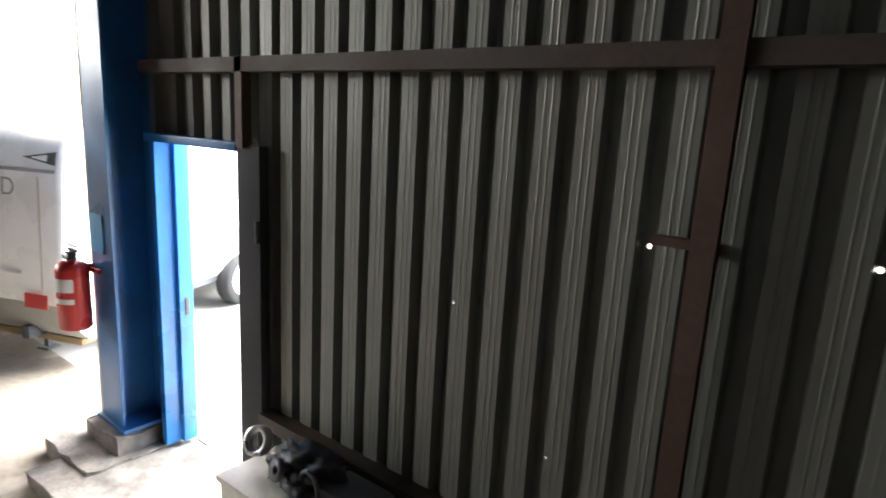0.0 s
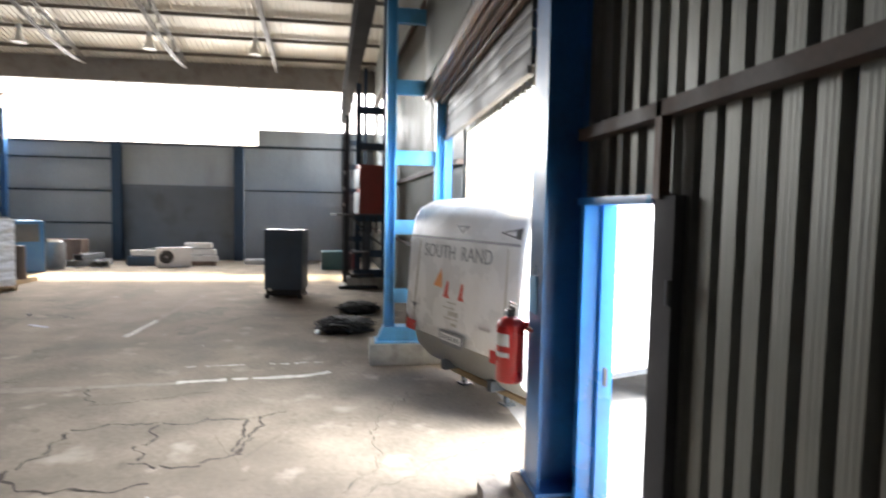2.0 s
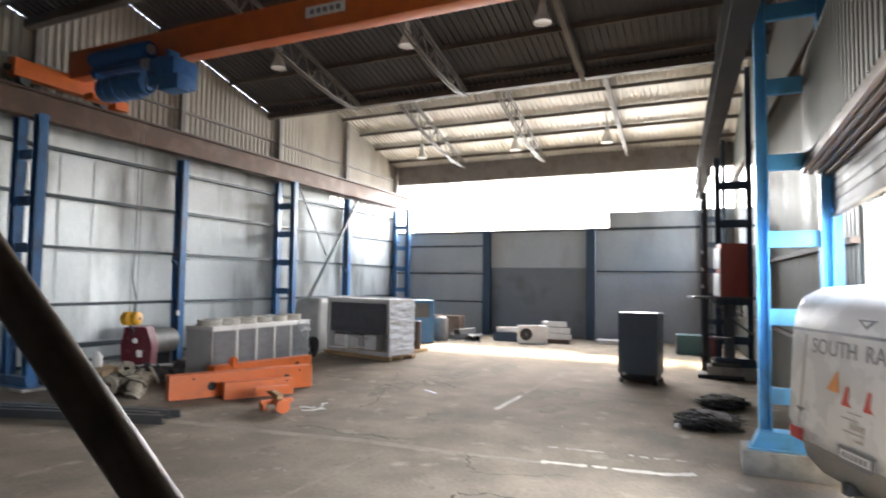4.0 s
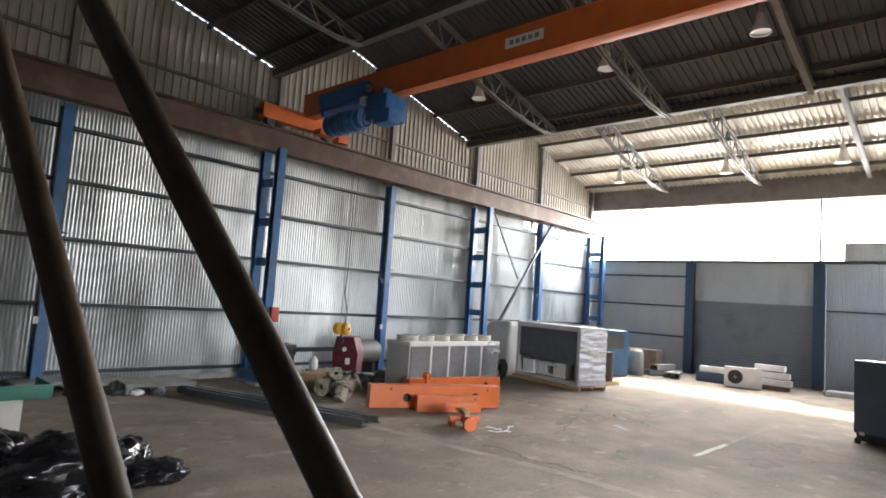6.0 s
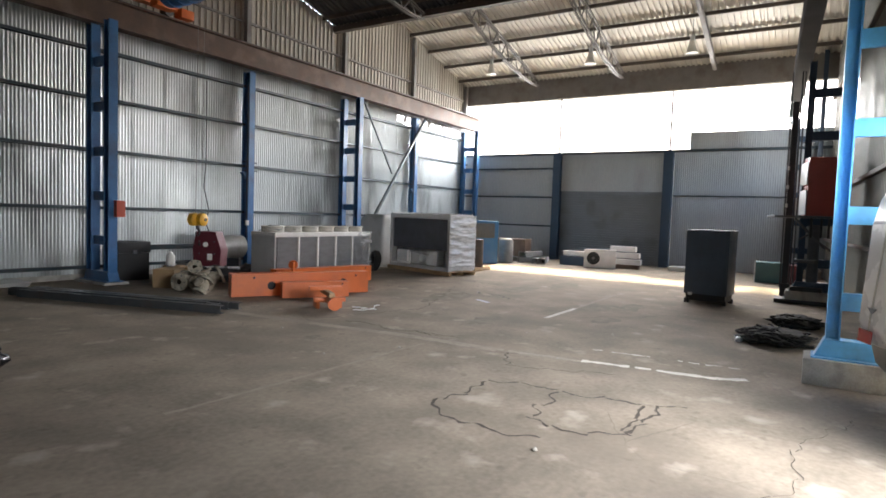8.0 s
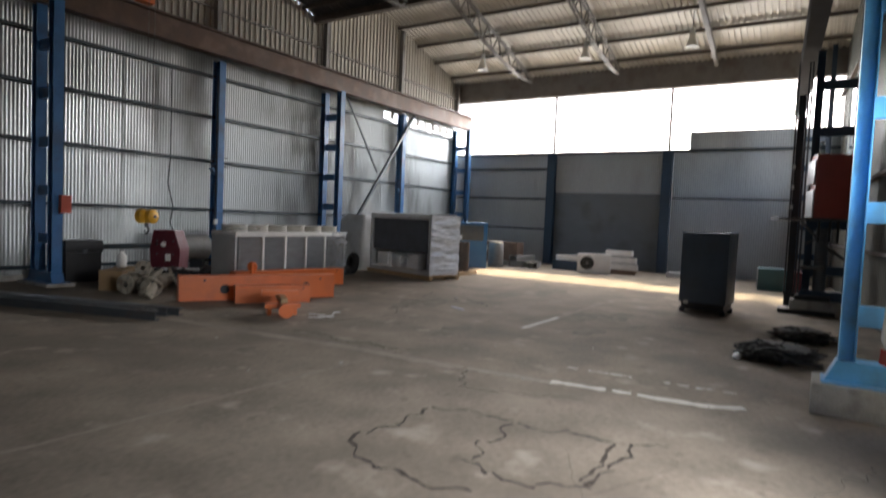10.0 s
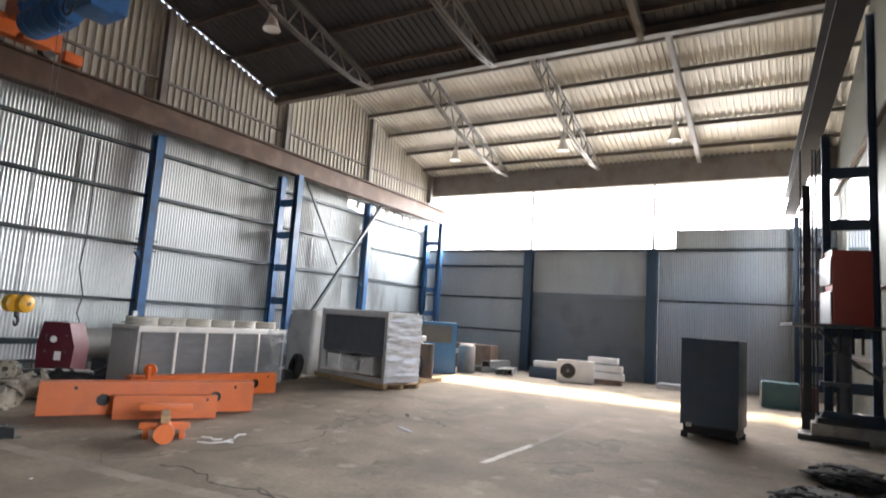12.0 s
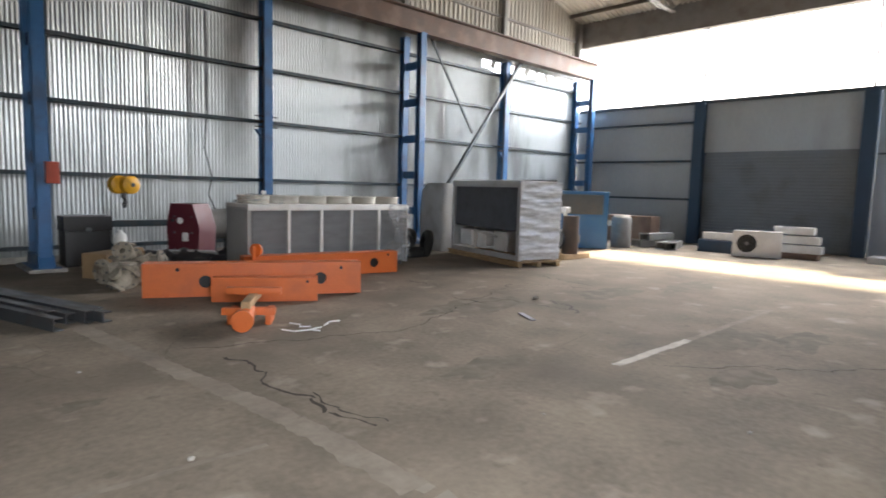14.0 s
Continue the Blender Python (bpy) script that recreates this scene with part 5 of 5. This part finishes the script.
for k, (y, z) in enumerate(((-8.4, 0.0), (-8.2, 0.21), (-7.75, 0.0), (-7.6, 0.0))):
    ob = thing("duct_piece", "dull sheet-metal duct with open ends on the floor", "duct", Matrix.Translation((-22.6 + 0.1 * k, y, z)) @ pose(0, 0, 0, 0, 0, 12 * k - 18), "duct pieces")
    part("shell", boxes([((0, 0, 0.01), (1.4, 0.3, 0.014)), ((0, 0, 0.2), (1.4, 0.3, 0.014)), ((0, 0.145, 0.105), (1.4, 0.012, 0.18)), ((0, -0.145, 0.105), (1.4, 0.012, 0.18))]), OLDSHEET if k % 2 else PANEL, ob)
    part("collar", boxes([((0.68, 0, 0.215), (0.04, 0.33, 0.018)), ((0.68, 0.158, 0.11), (0.04, 0.014, 0.2)), ((0.68, -0.158, 0.11), (0.04, 0.014, 0.2))]), OLDSHEET, ob)
    # Added black plate paints the shade inside the open duct.
    part("inside_shade", bx((0.1, 0, 0.105), (0.02, 0.27, 0.17)), BLACK, ob, "black plate standing in for the shade inside")
ob = thing("condensing_unit", "white outdoor air-conditioning unit with round fan grille", "air conditioner", at((-21.65, -5.7), (-22.0, -4.6))[0])
W = 1.15
part("case", bx((W / 2, 0.18, 0.36), (W, 0.36, 0.68), 0.02), WHITE, ob)
# Solid black disc stands in for the shade behind the grille.
part("fan_opening", rod((0.34, -0.004, 0.37), (0.34, 0.02, 0.37), 0.235, 32), BLACK, ob, "round black disc for the shaded fan opening")
for r in (0.08, 0.13, 0.18, 0.225):
    bm = bmesh.new()
    for k in range(28):
        a, b = 2 * math.pi * k / 28, 2 * math.pi * (k + 1) / 28
        rod((0.34 + r * math.cos(a), -0.015, 0.37 + r * math.sin(a)), (0.34 + r * math.cos(b), -0.015, 0.37 + r * math.sin(b)), 0.005, 5, None, bm)
    part("grille_ring", bm, STEEL, ob)
part("fan_hub", rod((0.34, -0.02, 0.37), (0.34, 0.0, 0.37), 0.05, 16), GREYTRIM, ob)
for x in (0.15, W - 0.15):
    part("foot", boxes([((x, 0.18, 0.012), (0.12, 0.4, 0.024))]), STEEL, ob)
for k, (x, y, z, r) in enumerate(((-22.75, -4.35, 0.14, 0), (-22.72, -4.4, 0.38, 2), (-22.78, -4.55, 0.62, -2), (-22.6, -6.35, 0.34, 0))):
    solo("indoor_unit", bx((0, 0, 0.115), (0.25, 0.95, 0.2), 0.025), WHITE, "white split air-conditioner indoor unit in a stack", "air conditioner", Matrix.Translation((x, y, z)) @ pose(0, 0, 0, 0, 0, r), "indoor units")
solo("timber_bearer", bx((0, 0, 0.075), (0.3, 0.9, 0.15), 0.01), CASING, "brown timber bearer under a stack of units", "timber", Matrix.Translation((-22.75, -4.4, 0)))
solo("blue_tool_case", bx((0, 0, 0.17), (0.5, 1.0, 0.34), 0.02), DIMBLUE, "dark blue case under a white unit", "case", Matrix.Translation((-22.6, -6.4, 0)))
solo("low_pallet", bx((0, 0, 0.08), (0.8, 1.6, 0.16), 0.01), PANEL, "low grey pallet by the end wall", "pallet", Matrix.Translation((-23.6, -2.2, 0)))

# dark cabinet in the middle of the floor
ob = thing("dark_cabinet", "tall dark blue-grey steel cabinet standing on the open floor", "cabinet", Matrix.Translation((-14.42, -0.94, 0)) @ pose(0, 0, 0, 0, 0, 84) @ Matrix.Diagonal((1, 1, 1.06, 1)))
W, D = 0.9, 0.75
part("body", bx((W / 2, D / 2, 0.87), (W, D, 1.34), 0.012), CABINET, ob)
part("front_panel", bx((W / 2, -0.005, 0.95), (W - 0.06, 0.012, 1.1), 0.003), CABINET, ob)
# Black plate paints the shade of a recess; nothing is cut in.
part("recess_shade", bx((W / 2, 0.02, 0.25), (W - 0.16, 0.03, 0.2), 0.003), BLACK, ob)
part("skirt", bx((W / 2, D / 2, 0.14), (W - 0.08, D - 0.08, 0.16)), BLACK, ob)
for x in (0.06, W - 0.06):
    for y in (0.06, D - 0.06):
        part("foot", bx((x, y, 0.05), (0.1, 0.1, 0.1), 0.01), BLACK, ob)
part("tag", bx((0.14, -0.01, 0.2), (0.09, 0.01, 0.06)), ALLOY, ob)
part("top_rim", bx((W / 2, D / 2, 1.545), (W + 0.02, D + 0.02, 0.02), 0.004), CABINET, ob)

# red switch cabinet and drill stand by the second side column
ob = thing("red_switch_cabinet", "red steel switch cabinet mounted on a dark shelf bracket", "switch cabinet", Matrix.Translation((-16.25, 1.55, 2.05)) @ pose(0, 0, 0, 0, 0, 13) @ Matrix.Translation((-0.1, -0.55, 0)))
# Red dulled in colour to stand in for the haze over the far end.
part("body", bx((0.1, 0.55, 0.66), (0.6, 0.62, 1.32), 0.015), mat("hazed_red_enamel", (0.36, 0.06, 0.045), 0.5, vary=0.12, dirt=(0.2, 0.05, 0.04), dirt_scale=3), ob)
part("side_door", bx((0.1, 0.215, 0.95), (0.6, 0.02, 0.5), 0.004), PANEL, ob, "pale side door")
part("side_door", bx((0.1, 0.215, 0.3), (0.6, 0.02, 0.56), 0.004), PANEL, ob, "pale side door")
part("shelf", bx((0, 0.35, -0.03), (0.9, 1.5, 0.05), 0.004), STEEL, ob)
part("bracket", beam((0, 0.1, -0.06), (0, 0.75, -0.75), 0.05, 0.05), STEEL, ob)
for y in (0.4, 0.6, 0.75):
    part("conduit", rod((0.2, y, -0.05), (0.2, y, -0.5), 0.025, 10), BLACK, ob)
ob = thing("cable_board", "dark vertical cable board with tags beside the side column", "cable board", Matrix.Translation((-16.9, 0.95, 0)))
part("backboard", bx((0, 0, 2.6), (0.05, 0.14, 4.4), 0.006), BLACK, ob)
part("stand", bx((0, 0, 0.2), (0.12, 0.2, 0.4), 0.01), BLACK, ob)
for z in (2.3, 2.75, 3.2, 4.3):
    part("tag", bx((0.03, -0.07, z), (0.03, 0.05, 0.09), 0.004), PANEL, ob, "pale tag")
for y in (-0.1, 0.1, 0.16):
    part("conduit", rod((0.02, y, 0.3), (0.02, y, 5.5), 0.018, 8), DARKBEAM, ob)
ob = thing("drill_stand", "dark heavy machine stand with a flat foot and levers", "machine stand", Matrix.Translation((-16.4, 1.3, 0)))
part("foot", bx((0, 0, 0.05), (0.7, 1.05, 0.1), 0.02), BLACK, ob)
part("block", bx((0, 0.1, 0.25), (0.5, 0.65, 0.3), 0.04), BLACK, ob)
part("column", rod((0, 0.2, 0.4), (0, 0.2, 1.85), 0.12, 20), STEEL, ob)
part("table", bx((0.05, 0.05, 1.0), (0.5, 0.45, 0.07), 0.01), STEEL, ob)
part("lever", rod((0.1, 0.1, 1.6), (0.25, 0.75, 1.1), 0.025, 10), STEEL, ob)
part("lever", rod((0.15, -0.1, 1.5), (0.2, 0.3, 1.75), 0.02, 10), STEEL, ob)
ob = thing("teal_cabinet", "teal and red steel box lying at the end of the hall", "box", Matrix.Translation((-21.6, 0.4, 0)) @ pose(0, 0, 0, 0, 0, 4))
part("body", bx((0, 0, 0.33), (0.8, 0.85, 0.64), 0.02), TEAL, ob)
part("end", bx((0.05, 0.62, 0.3), (0.8, 0.38, 0.6), 0.02), MAROON, ob, "red end section")
part("film", bx((0.2, -0.44, 0.36), (0.5, 0.03, 0.62), 0.01), FILM, ob)


# heaps of dark cable and scrap near the side wall
def tube(pts, r, seg=7):
    """A round cable along a line of points, one closed skin."""
    bm = bmesh.new()
    rings = []
    for k, p in enumerate(pts):
        d = pts[min(k + 1, len(pts) - 1)] - pts[max(k - 1, 0)]
        q = d.to_track_quat("Z", "Y")
        rings.append([bm.verts.new(p + q @ Vector((r * math.cos(6.2832 * j / seg), r * math.sin(6.2832 * j / seg), 0))) for j in range(seg)])
    for a, b in zip(rings, rings[1:]):
        for j in range(seg):
            bm.faces.new((a[j], a[(j + 1) % seg], b[(j + 1) % seg], b[j]))
    bm.faces.new(rings[0][::-1])
    bm.faces.new(rings[-1])
    return bm


def cable_heap(name, label, centre, sx, sy, n, seed, r=0.013):
    rnd = random.Random(seed)
    ob = thing(name, label, "cable heap", Matrix.Translation((*centre, 0)), "cable heaps")
    part("mound", lump(seed, sx * 0.75, sy * 0.7, 0.09, 0.5, 3.5, 4), RUBBER, ob)
    for k in range(n):
        cx, cy = rnd.uniform(-sx, sx) * 0.45, rnd.uniform(-sy, sy) * 0.45
        ra, rb = rnd.uniform(0.12, 0.5) * sx, rnd.uniform(0.12, 0.5) * sy
        a0, a1 = rnd.uniform(0, 6.28), rnd.uniform(2.5, 6.0)
        tilt, lift = rnd.uniform(0, 0.3), rnd.uniform(0.02, 0.12)
        pts = []
        for j in range(17):
            a = a0 + a1 * j / 16
            wob = 1 + 0.3 * noise.noise((k * 3.1, j * 0.4, seed))
            pts.append(Vector((cx + ra * wob * math.cos(a), cy + rb * wob * math.sin(a), max(r, lift + tilt * ra * math.sin(a * 1.3)))))
        part("loop", tube(pts, r * rnd.uniform(0.7, 1.3)), RUBBER, ob)
    for k in range(2):
        p = Vector((rnd.uniform(-sx, sx) * 0.7, rnd.uniform(-sy, sy) * 0.7, 0.05))
        q = p + Vector((rnd.uniform(-1, 1), rnd.uniform(-1, 1), rnd.uniform(0.0, 0.3))) * 0.45
        part("bar", rod(p, q, 0.018, 8), STEEL, ob)
    return ob


cable_heap("cable_heap", "tangled heap of black cables and steel bars", (-10.75, 1.05), 0.85, 0.62, 90, 3)
cable_heap("cable_heap", "heap of black cables behind another one", (-12.6, 1.3), 0.75, 0.55, 70, 5)
solo("crushed_can", lump(4, 0.08, 0.05, 0.04, 0.5, 3, 3), ALLOY, "crushed shiny can on the floor", "litter", Matrix.Translation((-10.2, 0.6, 0)))

# ---------------------------------------------------------------- near the start
def film_bag(name, centre, sx, sy, sz, seed):
    bm = bmesh.new()
    bmesh.ops.create_icosphere(bm, subdivisions=5, radius=1)
    for v in bm.verts:
        d = v.co.normalized()
        k = 1 + 0.3 * noise.noise(d * 1.8 + Vector((seed, 0, 0))) + 0.14 * abs(noise.noise(d * 5 + Vector((0, seed, 0)))) + 0.06 * abs(noise.noise(d * 12))
        v.co = Vector((d.x * sx * k, d.y * sy * k, max(-sz * 0.6, d.z * sz * k) + sz * 0.6))
    ob = solo(name, bm, BAG, "glossy black plastic refuse bag slumped on the floor", "refuse bag", Matrix.Translation((*centre, 0)), "refuse bags", True)
    part("tied_neck", lathe([(0.03, 0), (0.05, 0.03), (0.03, 0.07), (0.09, 0.15), (0.05, 0.17)], 14, None, pose(sx * 0.55, 0, sz * 1.1, 30, 50, 0)), BAG, ob)
    return ob


film_bag("refuse_bag", (-1.75, -6.0), 0.66, 0.52, 0.36, 1.0)
film_bag("refuse_bag", (-2.35, -6.35), 0.45, 0.42, 0.27, 5.0)
film_bag("refuse_bag", (-2.7, -5.85), 0.34, 0.26, 0.16, 9.0)
film_bag("refuse_bag", (-1.2, -6.9), 0.5, 0.5, 0.33, 13.0)
solo("silver_wrap", lump(8, 0.16, 0.12, 0.1, 0.7, 4, 4), FILM, "crumpled silver foil on a refuse bag", "litter", Matrix.Translation((-2.45, -6.15, 0.18)), "", True)
ob = thing("green_skip", "shallow green tray on a cream box", "tray", Matrix.Translation((-1.45, -8.6, 0)))
part("tray", boxes([((0, 0, 0.62), (1.5, 0.8, 0.06)), ((0.0, 0.4, 0.7), (1.5, 0.04, 0.16)), ((0.75, 0, 0.7), (0.04, 0.8, 0.16)), ((-0.75, 0, 0.7), (0.04, 0.8, 0.16))], 0.01), GREEN, ob)
part("box", bx((0.1, 0.0, 0.3), (1.1, 0.7, 0.58), 0.02), CREAM, ob)
for k, (x, y, w, turn) in enumerate(((-4.95, -11.55, 1.35, -6), (-3.5, -12.3, 1.9, 2))):
    ob = thing("low_platform", "dull grey sheet-topped platform on short blocks by the wall", "platform", Matrix.Translation((x, y, 0)) @ pose(0, 0, 0, 0, 0, turn), "stacked sheets")
    part("top", bx((0, 0, 0.2), (w, 0.75, 0.035), 0.006), OLDSHEET, ob)
    part("edge", bx((0, 0.34, 0.165), (w - 0.04, 0.05, 0.035), 0.004), OLDSHEET, ob)
    for bx_ in (-0.42, 0.0, 0.42):
        part("block", bx((bx_ * w, 0.24, 0.075), (0.14, 0.16, 0.145), 0.012), KERB, ob, "pale rough block")
        part("block", bx((bx_ * w, -0.26, 0.075), (0.14, 0.16, 0.145), 0.012), KERB, ob)
for k in range(5):
    solo("litter_scrap", lump(30 + k, 0.13, 0.1, 0.06, 0.7, 3, 3), PAPER if k % 2 else STEEL, "scrap of paper and metal on the floor", "litter", Matrix.Translation((-3.4 - 0.35 * k, -11.6 + 0.12 * k, 0)), "litter")

ob = thing("stair_rail", "brown steel pipe handrails sloping up on posts", "handrail")
for a, b in ((RAIL[0], RAIL[1]), (RAIL[2], RAIL[3])):
    part("rail", rod(a, b, 0.021, 20), RAILPAINT, ob)
    part("post", rod((a[0], a[1], 0), a, 0.021, 16), RAILPAINT, ob)
    part("collar", rod((a[0], a[1], 0), (a[0], a[1], 0.02), 0.08, 18), RAILPAINT, ob)

ob = thing("cream_bench", "cream steel box bench below the sheet wall", "bench", Matrix.Translation((-1.7, 2.48, 0)))
part("body", bx((0, 0, 0.33), (0.85, 0.42, 0.66), 0.012), CREAM, ob)
part("top", bx((0, 0, 0.675), (0.88, 0.45, 0.03), 0.006), CREAM, ob)
ob = thing("engine_parts", "oily engine parts and pipe ends lying on the bench", "machine parts", Matrix.Translation((-1.72, 2.5, 0.69)))
part("casting", lump(41, 0.22, 0.14, 0.09, 0.5, 3.0, 4), BLACK, ob)
part("casting", bx((0.3, 0.0, 0.06), (0.3, 0.2, 0.12), 0.03), STEEL, ob)
part("pipe_end", lathe([(0.05, -0.02), (0.075, -0.02), (0.075, 0.03), (0.05, 0.03), (0.05, -0.02)], 20, None, pose(-0.33, -0.06, 0.14, 60, 20, 0)), ALLOY, ob, "bright flanged pipe end", True)
part("pipe_end", lathe([(0.02, -0.1), (0.035, -0.1), (0.035, 0.05), (0.055, 0.05), (0.055, 0.07), (0.02, 0.07)], 18, None, pose(-0.05, -0.1, 0.12, 70, -30, 0)), STEEL, ob, "", True)
bm = bmesh.new()
prev = None
for j in range(12):
    a = math.radians(-30 + 24 * j)
    p = (0.12 + 0.06 * math.cos(a), -0.12, 0.1 + 0.09 * math.sin(a))
    if prev:
        rod(prev, p, 0.011, 8, None, bm)
    prev = p
part("hose_loop", bm, STEEL, ob)

# ---------------------------------------------------------------- floor marks, cracks, litter
def ribbon(pts, w, seed, z=0.004, jag=0.02, step=0.06, worn=0.0, rough=(0.82, 1.12)):
    """A thin uneven strip along a line on the floor."""
    rnd = random.Random(seed)
    bm = bmesh.new()
    for (ax, ay), (bx_, by) in zip(pts, pts[1:]):
        a, b = Vector((ax, ay, z)), Vector((bx_, by, z))
        n = max(2, int((b - a).length / step))
        side = (b - a).normalized().cross(Vector((0, 0, 1)))
        prev = None
        for k in range(n + 1):
            c = a.lerp(b, k / n) + side * jag * noise.noise((ax + k * 0.35, ay * 3 + seed, 0.5))
            h = w * 0.5 * rnd.uniform(*rough)
            row = (bm.verts.new(c - side * h), bm.verts.new(c + side * h))
            if prev and rnd.random() >= worn:
                bm.faces.new((prev[0], row[0], row[1], prev[1]))
            prev = row
    bmesh.ops.recalc_face_normals(bm, faces=bm.faces)
    for f in bm.faces:
        if f.normal.z < 0:
            f.normal_flip()
    return bm


def floor_mark(pts, w, material, label, seed, **kw):
    structure("trim_floor_mark_%d" % seed, ribbon(pts, w, seed, **kw), material, label)


floor_mark([(-6.62, -9.0), (-6.79, -6.77), (-7.2, -3.24), (-7.23, -2.01)], 0.2, FAINT, "faded white line across the floor", 1, jag=0.03)
floor_mark([(-7.26, -2.01), (-7.31, -1.57), (-7.38, -0.87)], 0.13, MIDLINE, "worn white line across the floor", 9, jag=0.03, rough=(0.5, 1.15), worn=0.04)
floor_mark([(-7.38, -0.91), (-7.49, -0.28), (-7.54, 0.28), (-7.58, 0.62), (-7.76, 0.92)], 0.12, LINE, "worn white line across the floor", 2, z=0.006, jag=0.03, worn=0.04, rough=(0.5, 1.2))
floor_mark([(-8.12, -1.0), (-8.21, -0.26)], 0.05, LINE, "thin worn white line", 3, worn=0.3, rough=(0.3, 1.3), jag=0.04)
floor_mark([(-8.22, 0.08), (-8.24, 0.47), (-8.29, 0.8)], 0.05, LINE, "thin worn white line", 6, worn=0.3, rough=(0.3, 1.3), jag=0.04)
floor_mark([(-10.1, -2.5), (-11.6, -2.47)], 0.1, LINE, "worn white line along the floor", 4)
floor_mark([(-11.6, -2.47), (-14.3, -2.47)], 0.08, FAINT, "faded white line along the floor", 8)
floor_mark([(-3.15, -3.11), (-6.9, -3.0)], 0.05, FAINT, "faint white line on the floor", 5)
CR = [
    [(-7.51, -4.9), (-7.54, -4.3), (-7.42, -3.9), (-7.56, -3.5), (-7.48, -3.2), (-7.58, -2.8)],
    [(-4.56, -0.32), (-4.57, -0.64), (-4.56, -1.08), (-4.78, -1.48), (-4.98, -1.48), (-5.28, -1.39), (-5.8, -1.41), (-5.94, -1.11), (-5.96, -0.81), (-5.98, -0.68)],
    [(-5.94, -0.63), (-6.01, -0.21), (-6.02, 0.15), (-5.58, 0.21), (-5.19, 0.21), (-5.14, 0.28), (-4.94, -0.02), (-4.93, -0.35), (-5.06, -0.6), (-5.41, -0.64), (-5.94, -0.63)],
    [(-5.17, 0.28), (-5.51, 0.28), (-5.82, 0.35), (-6.11, 0.3), (-6.2, 0.54)],
    [(-7.19, -1.91), (-6.58, -1.56), (-6.65, -1.17), (-6.89, -0.7), (-6.97, -0.38)],
    [(-7.54, -3.61), (-7.58, -3.22), (-7.67, -2.8)],
    [(-11.0, -5.4), (-11.82, -5.24), (-11.95, -4.18)],
    [(-13.19, -5.97), (-13.4, -5.5), (-13.78, -5.04)],
    [(-10.43, -2.2), (-11.1, -1.6), (-11.4, -1.24), (-12.2, -0.6)],
    [(-16.5, -6.2), (-17.6, -4.8), (-17.9, -3.2), (-18.6, -1.9)],
    [(-7.3, -5.4), (-9.4, -4.7), (-11.0, -5.3), (-13.0, -6.1)],
    [(-11.29, -5.85), (-11.35, -5.54), (-11.38, -5.21)],
    [(-14.26, -6.45), (-14.12, -5.8), (-14.02, -5.2)],
    [(-12.22, -4.81), (-12.19, -4.47), (-11.82, -4.04)],
    [(-11.69, -7.36), (-11.79, -7.15), (-11.84, -6.9)],
    [(-4.3, 1.2), (-5.0, 1.5), (-5.6, 1.4), (-6.8, 1.9)],
    [(-3.2, 0.6), (-4.0, 1.0), (-4.9, 2.1), (-5.3, 2.7)],
]
for k, pts in enumerate(CR):
    floor_mark(pts, 0.03 if k < 4 else (0.007 if k > 14 else 0.035 if k > 10 else 0.016), CRACK, "dark crack in the concrete", 20 + k, jag=0.1, step=0.05, z=0.003, rough=(0.3, 1.5))
STAIN = [(-12.0, -2.2, 0.7, 0.3), (-12.6, -1.6, 0.5, 0.25), (-10.6, -1.6, 0.35, 0.2), (-13.6, -4.6, 0.8, 0.3), (-11.2, -5.2, 0.9, 0.35), (-6.2, -4.4, 0.16, 0.1), (-9.2, -3.2, 0.5, 0.2), (-15.4, -4.1, 0.9, 0.3)]
for k, (x, y, sx, sy) in enumerate(STAIN):
    bm = bmesh.new()
    vs = []
    for j in range(40):
        a = 2 * math.pi * j / 40
        r = 1 + 0.6 * noise.noise((math.cos(a) * 2 + k * 5, math.sin(a) * 2, 1.7))
        vs.append(bm.verts.new((x + sx * r * math.cos(a), y + sy * r * math.sin(a), 0.0022)))
    bm.faces.new(vs)
    structure("trim_floor_stain_%d" % k, bm, OIL, "dark oily stain on the concrete")
for k, pts in enumerate(([(-8.38, -5.51), (-8.45, -5.35), (-8.62, -5.32), (-8.68, -5.22)], [(-8.6, -5.72), (-8.66, -5.6), (-8.6, -5.5), (-8.7, -5.45)], [(-8.62, -5.32), (-8.78, -5.35)], [(-8.85, -5.4), (-9.0, -5.52), (-9.12, -5.49)])):
    bm = bmesh.new()
    for a, b in zip(pts, pts[1:]):
        rod((*a, 0.012), (*b, 0.01), 0.009, 6, None, bm)
    solo("plastic_strip", bm, CHALK, "white plastic strapping strip on the floor", "litter", None, "strapping strips")
solo("purple_wrap", bx((0, 0, 0.008), (0.42, 0.07, 0.012), 0.004), mat("lilac_plastic", (0.4, 0.39, 0.44), 0.5), "flattened lilac plastic wrapper", "litter", Matrix.Translation((-11.1, -4.3, 0)) @ pose(0, 0, 0, 0, 0, 60))
for k, (x, y, s) in enumerate(((-6.48, -3.09, 0.028), (-12.2, -5.0, 0.06), (-9.4, -1.1, 0.02), (-4.35, -0.25, 0.035), (-7.0, -2.0, 0.015), (-8.6, -2.2, 0.015), (-6.4, -5.2, 0.025), (-7.3, -1.2, 0.02), (-5.6, -3.6, 0.02))):
    solo("litter_chip", lump(50 + k, s * 0.8, s * 0.6, s * 0.4, 0.5, 3, 2), KERB, "pale chip of rubble on the floor", "litter", Matrix.Translation((x, y, 0)), "rubble chips")
